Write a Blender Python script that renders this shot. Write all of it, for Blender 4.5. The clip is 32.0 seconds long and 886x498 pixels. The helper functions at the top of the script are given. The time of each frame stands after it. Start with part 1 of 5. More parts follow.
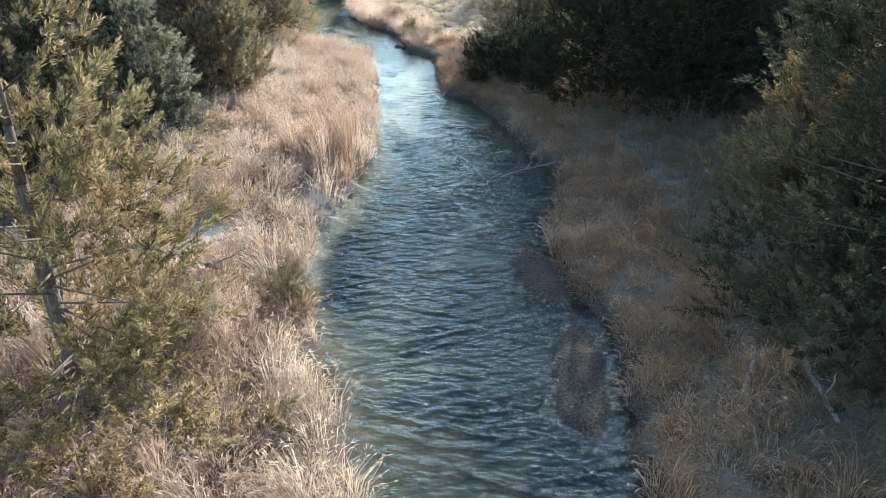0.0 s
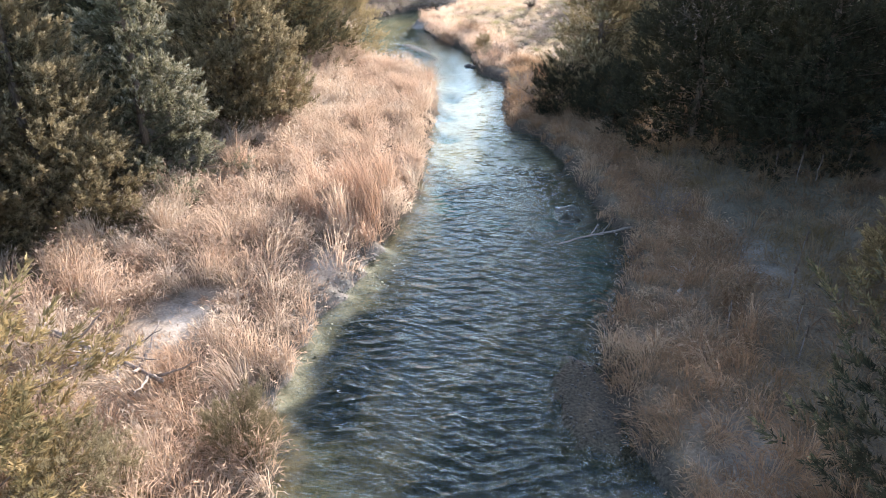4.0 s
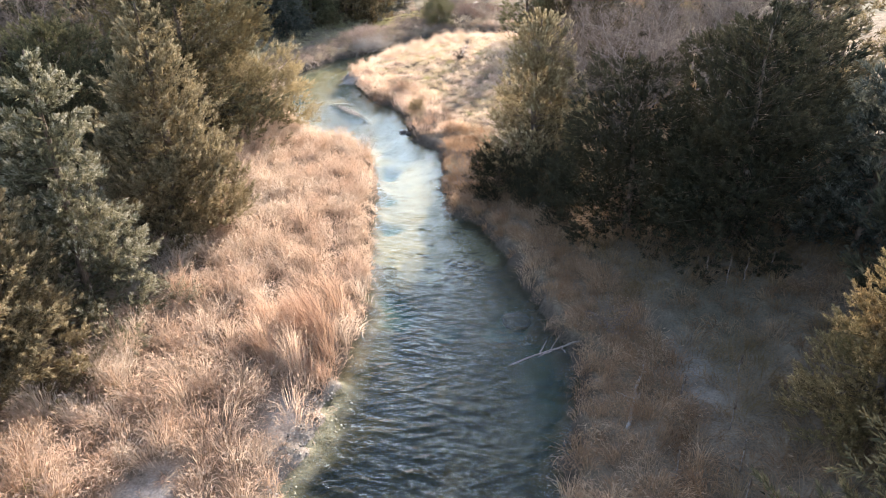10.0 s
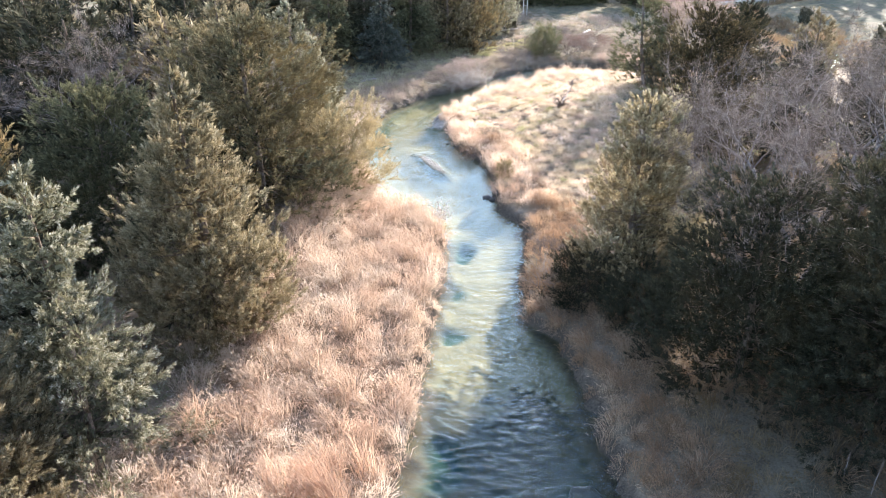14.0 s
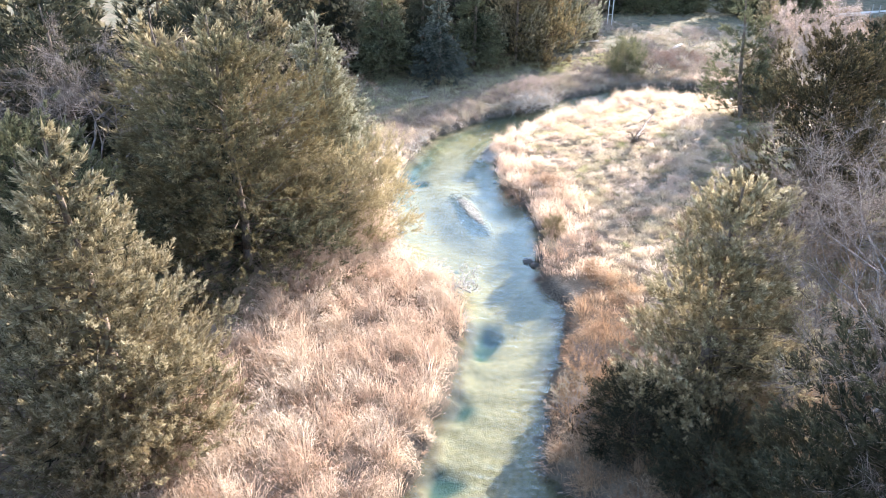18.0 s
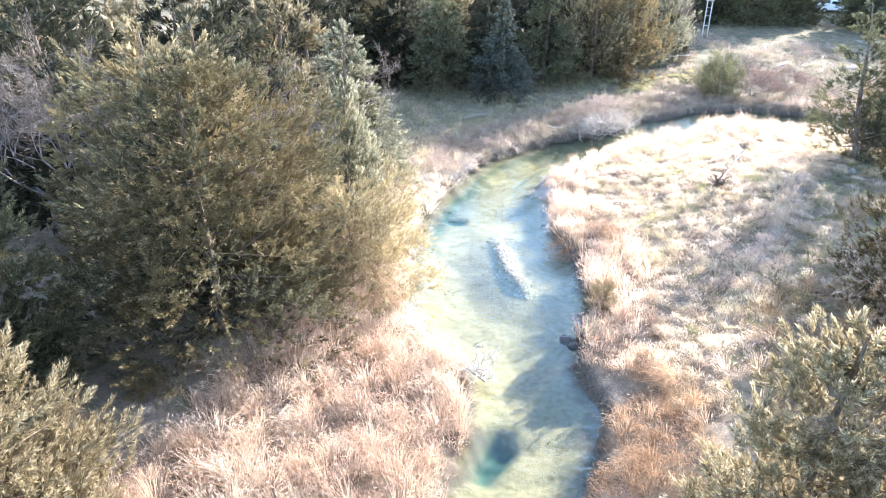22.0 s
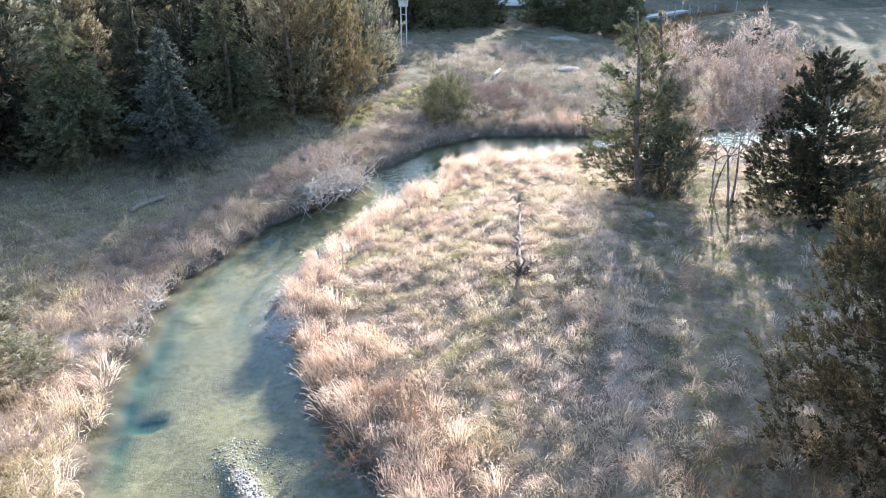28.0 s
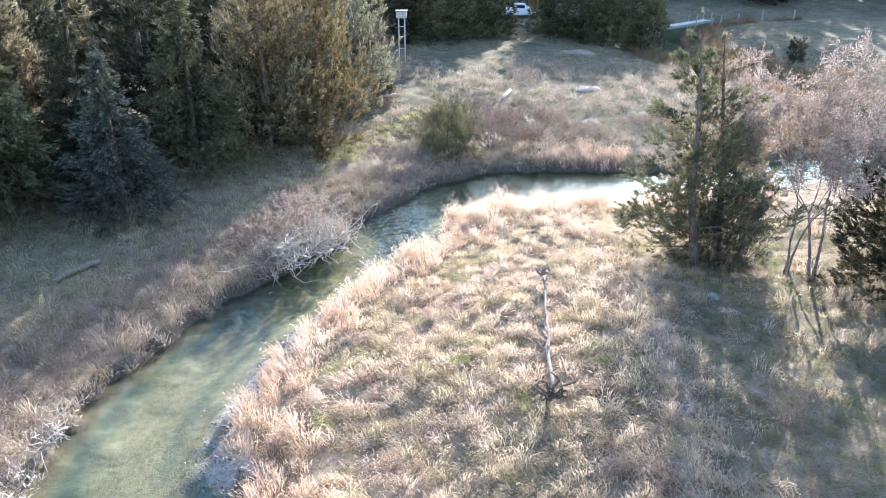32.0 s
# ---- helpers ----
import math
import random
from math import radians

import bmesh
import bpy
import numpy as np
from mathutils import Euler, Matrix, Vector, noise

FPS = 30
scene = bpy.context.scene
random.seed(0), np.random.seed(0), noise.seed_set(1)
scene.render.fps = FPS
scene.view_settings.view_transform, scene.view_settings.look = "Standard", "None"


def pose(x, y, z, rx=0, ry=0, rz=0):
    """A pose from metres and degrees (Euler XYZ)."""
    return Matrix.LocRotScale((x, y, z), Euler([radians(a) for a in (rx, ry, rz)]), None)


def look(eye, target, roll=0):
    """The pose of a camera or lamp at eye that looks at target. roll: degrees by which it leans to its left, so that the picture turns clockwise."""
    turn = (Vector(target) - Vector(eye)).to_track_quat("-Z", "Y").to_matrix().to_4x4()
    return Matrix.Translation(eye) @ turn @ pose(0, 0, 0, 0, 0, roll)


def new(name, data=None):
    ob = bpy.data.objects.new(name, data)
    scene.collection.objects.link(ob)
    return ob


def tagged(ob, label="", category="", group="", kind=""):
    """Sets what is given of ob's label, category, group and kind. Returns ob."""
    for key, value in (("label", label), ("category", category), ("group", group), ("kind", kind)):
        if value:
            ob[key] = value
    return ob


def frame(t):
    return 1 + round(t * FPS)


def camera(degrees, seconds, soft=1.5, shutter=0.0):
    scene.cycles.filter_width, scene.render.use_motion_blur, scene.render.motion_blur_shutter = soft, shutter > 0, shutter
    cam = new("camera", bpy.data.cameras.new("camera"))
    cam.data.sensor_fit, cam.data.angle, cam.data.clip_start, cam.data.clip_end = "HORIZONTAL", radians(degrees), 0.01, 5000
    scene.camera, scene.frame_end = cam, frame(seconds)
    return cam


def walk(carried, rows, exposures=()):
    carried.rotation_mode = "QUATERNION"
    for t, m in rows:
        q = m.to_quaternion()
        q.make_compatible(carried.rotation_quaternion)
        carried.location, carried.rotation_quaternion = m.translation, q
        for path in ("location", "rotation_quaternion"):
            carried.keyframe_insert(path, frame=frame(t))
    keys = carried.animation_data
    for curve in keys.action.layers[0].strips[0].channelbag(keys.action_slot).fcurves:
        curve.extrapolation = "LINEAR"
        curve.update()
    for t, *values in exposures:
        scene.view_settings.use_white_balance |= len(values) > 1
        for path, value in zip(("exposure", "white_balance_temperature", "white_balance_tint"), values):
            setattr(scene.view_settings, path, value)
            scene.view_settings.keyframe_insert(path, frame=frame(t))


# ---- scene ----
cam = camera(64.7, 32.0, 0.95)
METRES, EYE, TILT, LEAN, TURN = 64.0, 10.7, -26.9, -1.0, 0.0
ROWS = [
    (0.0, 0.0, 0.0, 0.0, 0.0, 0.0, -0.0),
    (0.5, 0.0143, 0.0377, 0.0182, 1.92, 0.08, -0.88),
    (1.0, 0.0218, 0.0682, 0.035, 3.56, 0.79, -1.76),
    (1.5, 0.025, 0.0734, 0.0373, 7.44, 0.25, -3.57),
    (2.0, 0.0265, 0.0732, 0.0383, 7.38, 0.19, -3.4),
    (2.5, 0.0272, 0.0733, 0.0379, 7.28, 0.17, -3.29),
    (4.5, 0.0212, 0.0855, 0.0468, 7.02, -0.03, -2.92),
    (5.0, 0.0185, 0.1018, 0.056, 6.88, 0.03, -2.85),
    (5.5, 0.0158, 0.1137, 0.0641, 6.44, 0.59, -2.37),
    (6.0, 0.015, 0.1135, 0.0645, 6.45, 0.36, -2.25),
    (6.5, 0.0143, 0.1117, 0.0636, 6.41, 0.31, -2.16),
    (7.0, 0.0145, 0.11, 0.0624, 4.98, 0.4, -1.41),
    (7.5, 0.0153, 0.1074, 0.0615, 1.99, 0.42, 0.12),
    (8.0, 0.0153, 0.1058, 0.0623, 1.96, 0.5, 0.13),
    (8.5, 0.0139, 0.0987, 0.0689, 1.92, 0.47, 0.15),
    (9.0, 0.0132, 0.0875, 0.0857, 1.84, 0.41, 0.14),
    (9.5, 0.013, 0.0756, 0.1034, 1.81, 0.38, 0.21),
    (10.0, 0.0142, 0.0699, 0.1112, 1.83, 0.36, 0.28),
    (10.5, 0.0154, 0.0702, 0.1153, 1.72, 0.41, 0.21),
    (11.0, 0.0153, 0.0743, 0.1276, 2.63, 0.41, -0.39),
    (11.5, 0.0181, 0.0826, 0.1442, 8.09, 0.3, -3.29),
    (12.0, 0.0198, 0.0928, 0.1569, 8.07, 0.31, -3.21),
    (12.5, 0.0213, 0.1069, 0.1635, 8.09, 0.38, -3.17),
    (13.0, 0.0225, 0.1207, 0.1719, 9.71, 0.3, -4.03),
    (13.5, 0.0246, 0.1351, 0.1805, 9.84, 0.29, -4.05),
    (14.0, 0.0273, 0.1508, 0.1883, 9.92, 0.33, -4.05),
    (14.5, 0.0297, 0.1667, 0.1957, 11.01, 0.31, -4.58),
    (16.5, 0.0338, 0.238, 0.2325, 14.46, -0.2, -6.48),
    (17.0, 0.0348, 0.2562, 0.2409, 14.5, -0.21, -6.45),
    (17.5, 0.0355, 0.2721, 0.2476, 15.65, -0.31, -7.04),
    (18.0, 0.0403, 0.2862, 0.2527, 16.56, -0.38, -7.39),
    (18.5, 0.0446, 0.2974, 0.2562, 17.27, -0.42, -7.65),
    (19.0, 0.0521, 0.3105, 0.2622, 18.4, -0.55, -8.27),
    (19.5, 0.0562, 0.3198, 0.2686, 18.32, -0.52, -8.47),
    (20.0, 0.0591, 0.331, 0.2714, 18.35, -0.55, -8.4),
    (20.5, 0.0592, 0.3454, 0.2773, 23.47, -1.35, -10.86),
    (21.0, 0.0563, 0.3621, 0.2853, 23.41, -1.38, -10.87),
    (21.5, 0.0497, 0.3799, 0.2936, 23.38, -1.45, -10.87),
    (22.0, 0.0413, 0.3981, 0.3021, 23.35, -1.42, -10.87),
    (22.5, 0.0332, 0.4151, 0.3094, 21.95, -1.13, -10.16),
    (23.0, 0.0243, 0.4285, 0.3167, 21.92, -1.16, -10.11),
    (23.5, 0.0137, 0.4431, 0.3238, 17.41, -0.47, -7.82),
    (24.0, 0.0022, 0.4601, 0.3311, 8.06, 0.45, -2.86),
    (24.5, -0.0163, 0.4787, 0.3417, 2.23, 0.41, 0.15),
    (25.0, -0.0267, 0.4985, 0.3512, 2.23, 0.46, 0.16),
    (25.5, -0.0318, 0.5181, 0.3596, 1.17, 0.47, 0.73),
    (27.5, -0.0405, 0.5931, 0.3935, 0.09, 0.67, 0.9),
    (28.0, -0.0423, 0.6111, 0.4017, 0.11, 0.65, 0.9),
    (28.5, -0.0436, 0.6298, 0.4091, 0.1, 0.66, 0.86),
    (29.0, -0.0426, 0.6486, 0.417, 0.12, 0.64, 0.82),
    (29.5, -0.0421, 0.6677, 0.4256, 0.13, 0.64, 0.79),
    (30.0, -0.0417, 0.6877, 0.4342, 0.12, 0.65, 0.82),
    (30.5, -0.041, 0.7095, 0.4445, 0.11, 0.67, 0.76),
    (31.0, -0.0417, 0.7279, 0.4552, 0.2, 1.29, 0.79),
    (31.5, -0.0419, 0.732, 0.4561, 0.25, 1.1, 0.81),
    (32.0, -0.0426, 0.7322, 0.4554, 0.26, 0.98, 0.81),
]

EXPOSURE = [(0, 1.66, 6000, 3), (1, 1.95, 6200, 7), (2, 1.95, 6250, 10), (6, 1.95, 7100, 16), (10, 2.08, 7250, 17), (13, 2.32, 6650, 14), (17, 2.58, 6350, 13),
            (20, 2.74, 6200, 12), (23, 3.05, 6000, 11), (25, 2.82, 5900, 11), (28, 2.16, 6000, 11), (32, 2.26, 5950, 10)]
walk(cam, [(t, pose(0, 0, EYE, TILT, LEAN, TURN) @ pose(METRES * x, METRES * y, METRES * z, 90 + pitch, roll, yaw)) for t, x, y, z, yaw, pitch, roll in ROWS], EXPOSURE)

# ---------------------------------------------------------------- world, sun
SUN_AZ, SUN_EL = 17.0, 20.5        # degrees to the right of +y, above the horizon
world = bpy.data.worlds.new("sky")
scene.world = world
world.use_nodes = True
wn = world.node_tree
sky = wn.nodes.new("ShaderNodeTexSky")
sky.sky_type = "NISHITA"
sky.sun_disc = False
sky.sun_elevation, sky.sun_rotation = radians(SUN_EL), radians(SUN_AZ)
sky.air_density, sky.dust_density, sky.ozone_density = 1.0, 0.9, 1.5
wn.nodes["Background"].inputs["Strength"].default_value = 0.15
wn.links.new(sky.outputs[0], wn.nodes["Background"].inputs["Color"])
sun_data = bpy.data.lights.new("sun", "SUN")
sun_data.energy, sun_data.angle, sun_data.color = 4.2, radians(0.6), (1.0, 0.94, 0.86)
sun = new("sun", sun_data)
sd = Vector((math.sin(radians(SUN_AZ)) * math.cos(radians(SUN_EL)), math.cos(radians(SUN_AZ)) * math.cos(radians(SUN_EL)), math.sin(radians(SUN_EL))))
sun.matrix_world = look(sd * 200, (0, 0, 0))


# ---------------------------------------------------------------- materials
class Mat:
    """A small wrapper that wires a node material."""

    def __init__(self, name):
        self.m = bpy.data.materials.new(name)
        self.m.use_nodes = True
        self.t = self.m.node_tree
        self.b = self.t.nodes["Principled BSDF"]
        self.out = self.t.nodes["Material Output"]

    def n(self, kind, **kw):
        node = self.t.nodes.new("ShaderNode" + kind)
        for k, v in kw.items():
            node.inputs[k].default_value = v
        return node

    def link(self, a, b):
        self.t.links.new(a, b)

    def coords(self, scale=(1, 1, 1), space="Object"):
        c = self.n("TexCoord")
        mp = self.n("Mapping")
        mp.inputs["Scale"].default_value = scale
        self.link(c.outputs[space], mp.inputs["Vector"])
        return mp.outputs[0]

    def noise(self, scale, detail=4, rough=0.6, vec=None):
        nz = self.n("TexNoise", Scale=scale, Detail=detail, Roughness=rough)
        self.link(vec if vec is not None else self.coords(), nz.inputs["Vector"])
        return nz.outputs[0]

    def ramp(self, fac, stops):
        r = self.n("ValToRGB")
        e = r.color_ramp.elements
        e[0].position, e[0].color = stops[0][0], (*stops[0][1], 1)
        e[1].position, e[1].color = stops[-1][0], (*stops[-1][1], 1)
        for p, c in stops[1:-1]:
            k = e.new(p)
            k.color = (*c, 1)
        self.link(fac, r.inputs[0])
        return r.outputs[0]

    def mix(self, fac, a, b, blend="MIX"):
        mx = self.t.nodes.new("ShaderNodeMix")
        mx.data_type, mx.blend_type = "RGBA", blend
        for sock, v in ((mx.inputs[0], fac), (mx.inputs[6], a), (mx.inputs[7], b)):
            if isinstance(v, (int, float)):
                sock.default_value = v
            elif isinstance(v, tuple):
                sock.default_value = (*v, 1)
            else:
                self.link(v, sock)
        return mx.outputs[2]

    def math(self, op, a, b=0.0, clamp=False):
        mt = self.t.nodes.new("ShaderNodeMath")
        mt.operation, mt.use_clamp = op, clamp
        for sock, v in ((mt.inputs[0], a), (mt.inputs[1], b)):
            if isinstance(v, (int, float)):
                sock.default_value = v
            else:
                self.link(v, sock)
        return mt.outputs[0]

    def attr(self, name):
        a = self.n("Attribute")
        a.attribute_name = name
        return a.outputs["Fac"]

    def bump(self, height, strength=0.5, distance=0.05):
        bp = self.n("Bump", Strength=strength, Distance=distance)
        self.link(height, bp.inputs["Height"])
        self.link(bp.outputs[0], self.b.inputs["Normal"])
        return bp.outputs[0]

    def finish(self, color=None, rough=0.8, metal=0.0, spec=0.3):
        if color is not None:
            if isinstance(color, tuple):
                self.b.inputs["Base Color"].default_value = (*color, 1)
            else:
                self.link(color, self.b.inputs["Base Color"])
        self.b.inputs["Roughness"].default_value = rough
        self.b.inputs["Metallic"].default_value = metal
        self.b.inputs["Specular IOR Level"].default_value = spec
        return self.m


def leafy(name, stops, patch, patch_amount=0.5, translucent=0.3, scale=0.35, by_tuft=0.0):
    """Foliage or dry grass: colour from piece to piece, broader patches, light through the leaf."""
    k = Mat(name)
    g = k.n("NewGeometry")
    o = k.n("ObjectInfo")
    # on crowns the tuft value carries inner shade and paler lit tips
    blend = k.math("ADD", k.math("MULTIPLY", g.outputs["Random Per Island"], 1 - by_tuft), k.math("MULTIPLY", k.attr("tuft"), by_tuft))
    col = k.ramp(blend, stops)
    pos = k.n("NewGeometry").outputs["Position"]
    nz = k.noise(scale, 3, 0.6, pos)
    f = k.math("MULTIPLY", k.ramp(nz, [(0.38, (0, 0, 0)), (0.66, (1, 1, 1))]), patch_amount)
    col = k.mix(f, col, patch)
    hv = k.n("HueSaturation")
    k.link(k.math("ADD", k.math("MULTIPLY", o.outputs["Random"], 0.5), 0.75), hv.inputs["Value"])
    k.link(col, hv.inputs["Color"])
    col = hv.outputs[0]
    k.finish(col, 0.85, 0, 0.05)
    tr = k.n("BsdfTranslucent")
    k.link(col, tr.inputs["Color"])
    ms = k.n("MixShader")
    ms.inputs[0].default_value = translucent
    k.link(k.b.outputs[0], ms.inputs[1])
    k.link(tr.outputs[0], ms.inputs[2])
    k.link(ms.outputs[0], k.out.inputs[0])
    return k.m


def plain(name, color, rough=0.6, metal=0.0, vary=0.25, scale=6.0, spec=0.4, bump=0.2):
    k = Mat(name)
    v = k.coords()
    a = k.noise(scale, 5, 0.6, v)
    b = k.noise(scale * 7, 3, 0.6, v)
    lo = tuple(c * (1 - vary) for c in color)
    hi = tuple(min(1, c * (1 + vary)) for c in color)
    col = k.ramp(k.math("ADD", k.math("MULTIPLY", a, 0.7), k.math("MULTIPLY", b, 0.3)), [(0.3, lo), (0.7, hi)])
    if bump:
        k.bump(b, bump, 0.01)
    return k.finish(col, rough, metal, spec)


def bark(name, dark, light, scale=5.0):
    k = Mat(name)
    v = k.coords((1, 1, 0.25))
    a = k.noise(scale * 4, 5, 0.7, v)
    k.bump(a, 0.6, 0.02)
    return k.finish(k.ramp(a, [(0.35, dark), (0.65, light)]), 0.9, 0, 0.15)


def ground_material():
    k = Mat("ground_soil")
    pos = k.n("NewGeometry").outputs["Position"]
    big = k.noise(0.25, 4, 0.6, pos)
    mid = k.noise(1.6, 5, 0.65, pos)
    fine = k.noise(14.0, 4, 0.7, pos)
    litter = k.ramp(k.math("ADD", k.math("MULTIPLY", mid, 0.5), k.math("MULTIPLY", fine, 0.5)),
                    [(0.32, (0.09, 0.065, 0.045)), (0.5, (0.25, 0.185, 0.13)), (0.68, (0.42, 0.33, 0.245))])
    green = k.ramp(k.math("ADD", k.math("MULTIPLY", mid, 0.5), k.math("MULTIPLY", fine, 0.5)),
                   [(0.35, (0.06, 0.062, 0.038)), (0.55, (0.125, 0.118, 0.078)), (0.7, (0.21, 0.19, 0.135))])
    gmask = k.math("MULTIPLY", k.attr("green"), k.ramp(big, [(0.3, (0.35, 0.35, 0.35)), (0.6, (1, 1, 1))]), True)
    col = k.mix(gmask, litter, green)
    # mud tone, also mixed in to darken the shaded east slope
    mud = k.ramp(fine, [(0.35, (0.045, 0.036, 0.028)), (0.65, (0.13, 0.105, 0.08))])
    col = k.mix(k.attr("mud"), col, mud)
    sand_n = k.noise(5.0, 4, 0.6, pos)
    sand = k.ramp(sand_n, [(0.3, (0.165, 0.143, 0.088)), (0.7, (0.28, 0.248, 0.165))])
    weed = k.ramp(fine, [(0.35, (0.022, 0.028, 0.018)), (0.7, (0.085, 0.078, 0.05))])
    wm = k.ramp(k.math("ADD", k.math("MULTIPLY", k.noise(0.55, 5, 0.65, pos), 1.0), k.math("SUBTRACT", k.attr("weed"), 0.5)),
                [(0.52, (0, 0, 0)), (0.66, (1, 1, 1))])
    bed = k.mix(wm, sand, weed)
    bed = k.mix(k.attr("deep"), bed, k.ramp(k.noise(0.9, 4, 0.6, pos), [(0.35, (0.014, 0.045, 0.040)), (0.7, (0.045, 0.085, 0.062))]))
    col = k.mix(k.attr("bed"), col, bed)
    pale = k.ramp(fine, [(0.3, (0.33, 0.30, 0.27)), (0.7, (0.58, 0.54, 0.49))])
    pm = k.math("MULTIPLY", k.attr("pale"), k.ramp(mid, [(0.32, (0.25, 0.25, 0.25)), (0.52, (1, 1, 1))]), True)
    col = k.mix(pm, col, pale)
    k.bump(k.math("ADD", k.math("MULTIPLY", mid, 0.6), k.math("MULTIPLY", fine, 0.5)), 0.7, 0.12)
    return k.finish(col, 0.95, 0, 0.1)


def water_material():
    k = Mat("creek_water")
    pos = k.n("NewGeometry").outputs["Position"]
    def mapped(scale, rz=0.0):
        mp = k.n("Mapping")
        mp.inputs["Scale"].default_value = scale
        mp.inputs["Rotation"].default_value = (0, 0, rz)
        k.link(pos, mp.inputs["Vector"])
        return mp.outputs[0]
    def bands(scale, turn, warp):
        wv = k.n("TexWave", Scale=scale, Distortion=warp, Detail=3.0)
        wv.inputs["Detail Scale"].default_value = 1.1
        wv.bands_direction = "Y"
        k.link(mapped((0.85, 1, 1), turn), wv.inputs["Vector"])
        return k.math("POWER", wv.outputs["Fac"], 2.2)
    # trains of standing waves that fade in and out, swells under them, and fine wind ripples
    patch_a = k.ramp(k.noise(0.55, 3, 0.6, pos), [(0.42, (0.05, 0.05, 0.05)), (0.62, (1, 1, 1))])
    patch_b = k.ramp(k.noise(0.6, 3, 0.6, mapped((1, 1, 1), 1.1)), [(0.42, (0.05, 0.05, 0.05)), (0.62, (1, 1, 1))])
    train = k.math("ADD", k.math("MULTIPLY", bands(0.50, 0.35, 5.0), patch_a), k.math("MULTIPLY", bands(0.66, -0.42, 5.5), patch_b))
    cross = k.math("ADD", k.math("MULTIPLY", k.noise(1.0, 2, 0.5, mapped((1.5, 2.6, 1), 0.45)), 0.6), k.math("MULTIPLY", k.noise(1.0, 2, 0.5, mapped((2.2, 3.6, 1), -0.5)), 0.5))
    swell = k.noise(1.0, 2, 0.5, mapped((0.8, 1.5, 1), 0.2))
    chop = k.noise(1.0, 3, 0.6, mapped((2.4, 4.6, 1), -0.3))
    small = k.noise(1.0, 3, 0.6, mapped((7.0, 11.0, 1), 0.4))
    rough_patch = k.ramp(k.noise(0.35, 3, 0.6, pos), [(0.4, (0.1, 0.1, 0.1)), (0.65, (1, 1, 1))])
    rif = k.attr("riffle")
    h = k.math("ADD", k.math("MULTIPLY", k.math("ADD", k.math("MULTIPLY", train, 0.17), k.math("ADD", k.math("MULTIPLY", swell, 0.15), k.math("MULTIPLY", cross, 0.62))), rif),
               k.math("ADD", k.math("MULTIPLY", chop, k.math("ADD", k.math("MULTIPLY", rif, 0.17), 0.02)),
                      k.math("MULTIPLY", k.math("MULTIPLY", small, rough_patch), 0.022)))
    bp = k.n("Bump", Strength=1.0, Distance=0.35)
    k.link(h, bp.inputs["Height"])
    tr = k.n("BsdfTransparent")
    tr.inputs["Color"].default_value = (0.82, 0.87, 0.745, 1)
    gl = k.n("BsdfGlossy", Roughness=0.012)
    gl.inputs["Color"].default_value = (0.68, 0.88, 1, 1)
    k.link(bp.outputs[0], gl.inputs["Normal"])
    fr = k.n("Fresnel", IOR=1.40)
    k.link(bp.outputs[0], fr.inputs["Normal"])
    ms = k.n("MixShader")
    k.link(fr.outputs[0], ms.inputs[0])
    k.link(tr.outputs[0], ms.inputs[1])
    k.link(gl.outputs[0], ms.inputs[2])
    k.link(ms.outputs[0], k.out.inputs[0])
    return k.m


M_GROUND = ground_material()
M_WATER = water_material()
M_TAN = leafy("dry_reed_grass", [(0.1, (0.46, 0.33, 0.24)), (0.5, (0.68, 0.54, 0.42)), (0.9, (0.84, 0.73, 0.61))], (0.56, 0.365, 0.26), 0.6, 0.5, 0.4, 0.8)
M_PALE = leafy("bleached_grass", [(0.1, (0.46, 0.335, 0.26)), (0.5, (0.62, 0.485, 0.395)), (0.9, (0.735, 0.62, 0.53))], (0.44, 0.43, 0.20), 0.45, 0.58, 0.45, 0.88)
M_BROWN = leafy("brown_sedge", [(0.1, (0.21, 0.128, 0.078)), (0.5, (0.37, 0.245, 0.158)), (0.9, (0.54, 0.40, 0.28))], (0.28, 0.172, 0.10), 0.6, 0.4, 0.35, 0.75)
M_RUSSET = leafy("russet_reeds", [(0.1, (0.28, 0.185, 0.13)), (0.5, (0.44, 0.31, 0.225)), (0.9, (0.62, 0.49, 0.38))], (0.36, 0.23, 0.165), 0.6, 0.45, 0.5, 0.8)
M_MAUVE = leafy("mauve_weeds", [(0.1, (0.30, 0.225, 0.188)), (0.5, (0.50, 0.395, 0.335)), (0.9, (0.67, 0.565, 0.485))], (0.34, 0.315, 0.19), 0.6, 0.4, 0.6, 0.75)
M_DULL = leafy("dull_clearing_grass", [(0.1, (0.165, 0.128, 0.08)), (0.5, (0.295, 0.235, 0.15)), (0.9, (0.47, 0.38, 0.26))], (0.205, 0.175, 0.095), 0.6, 0.3, 0.2, 0.6)
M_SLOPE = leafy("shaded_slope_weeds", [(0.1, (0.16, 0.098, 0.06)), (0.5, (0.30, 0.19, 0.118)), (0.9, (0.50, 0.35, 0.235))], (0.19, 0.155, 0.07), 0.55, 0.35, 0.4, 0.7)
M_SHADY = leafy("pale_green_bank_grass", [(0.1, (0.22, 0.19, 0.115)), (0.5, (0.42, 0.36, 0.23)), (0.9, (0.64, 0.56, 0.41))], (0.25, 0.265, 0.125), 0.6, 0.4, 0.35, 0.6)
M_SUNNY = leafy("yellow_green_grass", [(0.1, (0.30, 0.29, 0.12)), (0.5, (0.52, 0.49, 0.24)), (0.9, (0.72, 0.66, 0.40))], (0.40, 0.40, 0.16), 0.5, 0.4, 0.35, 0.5)
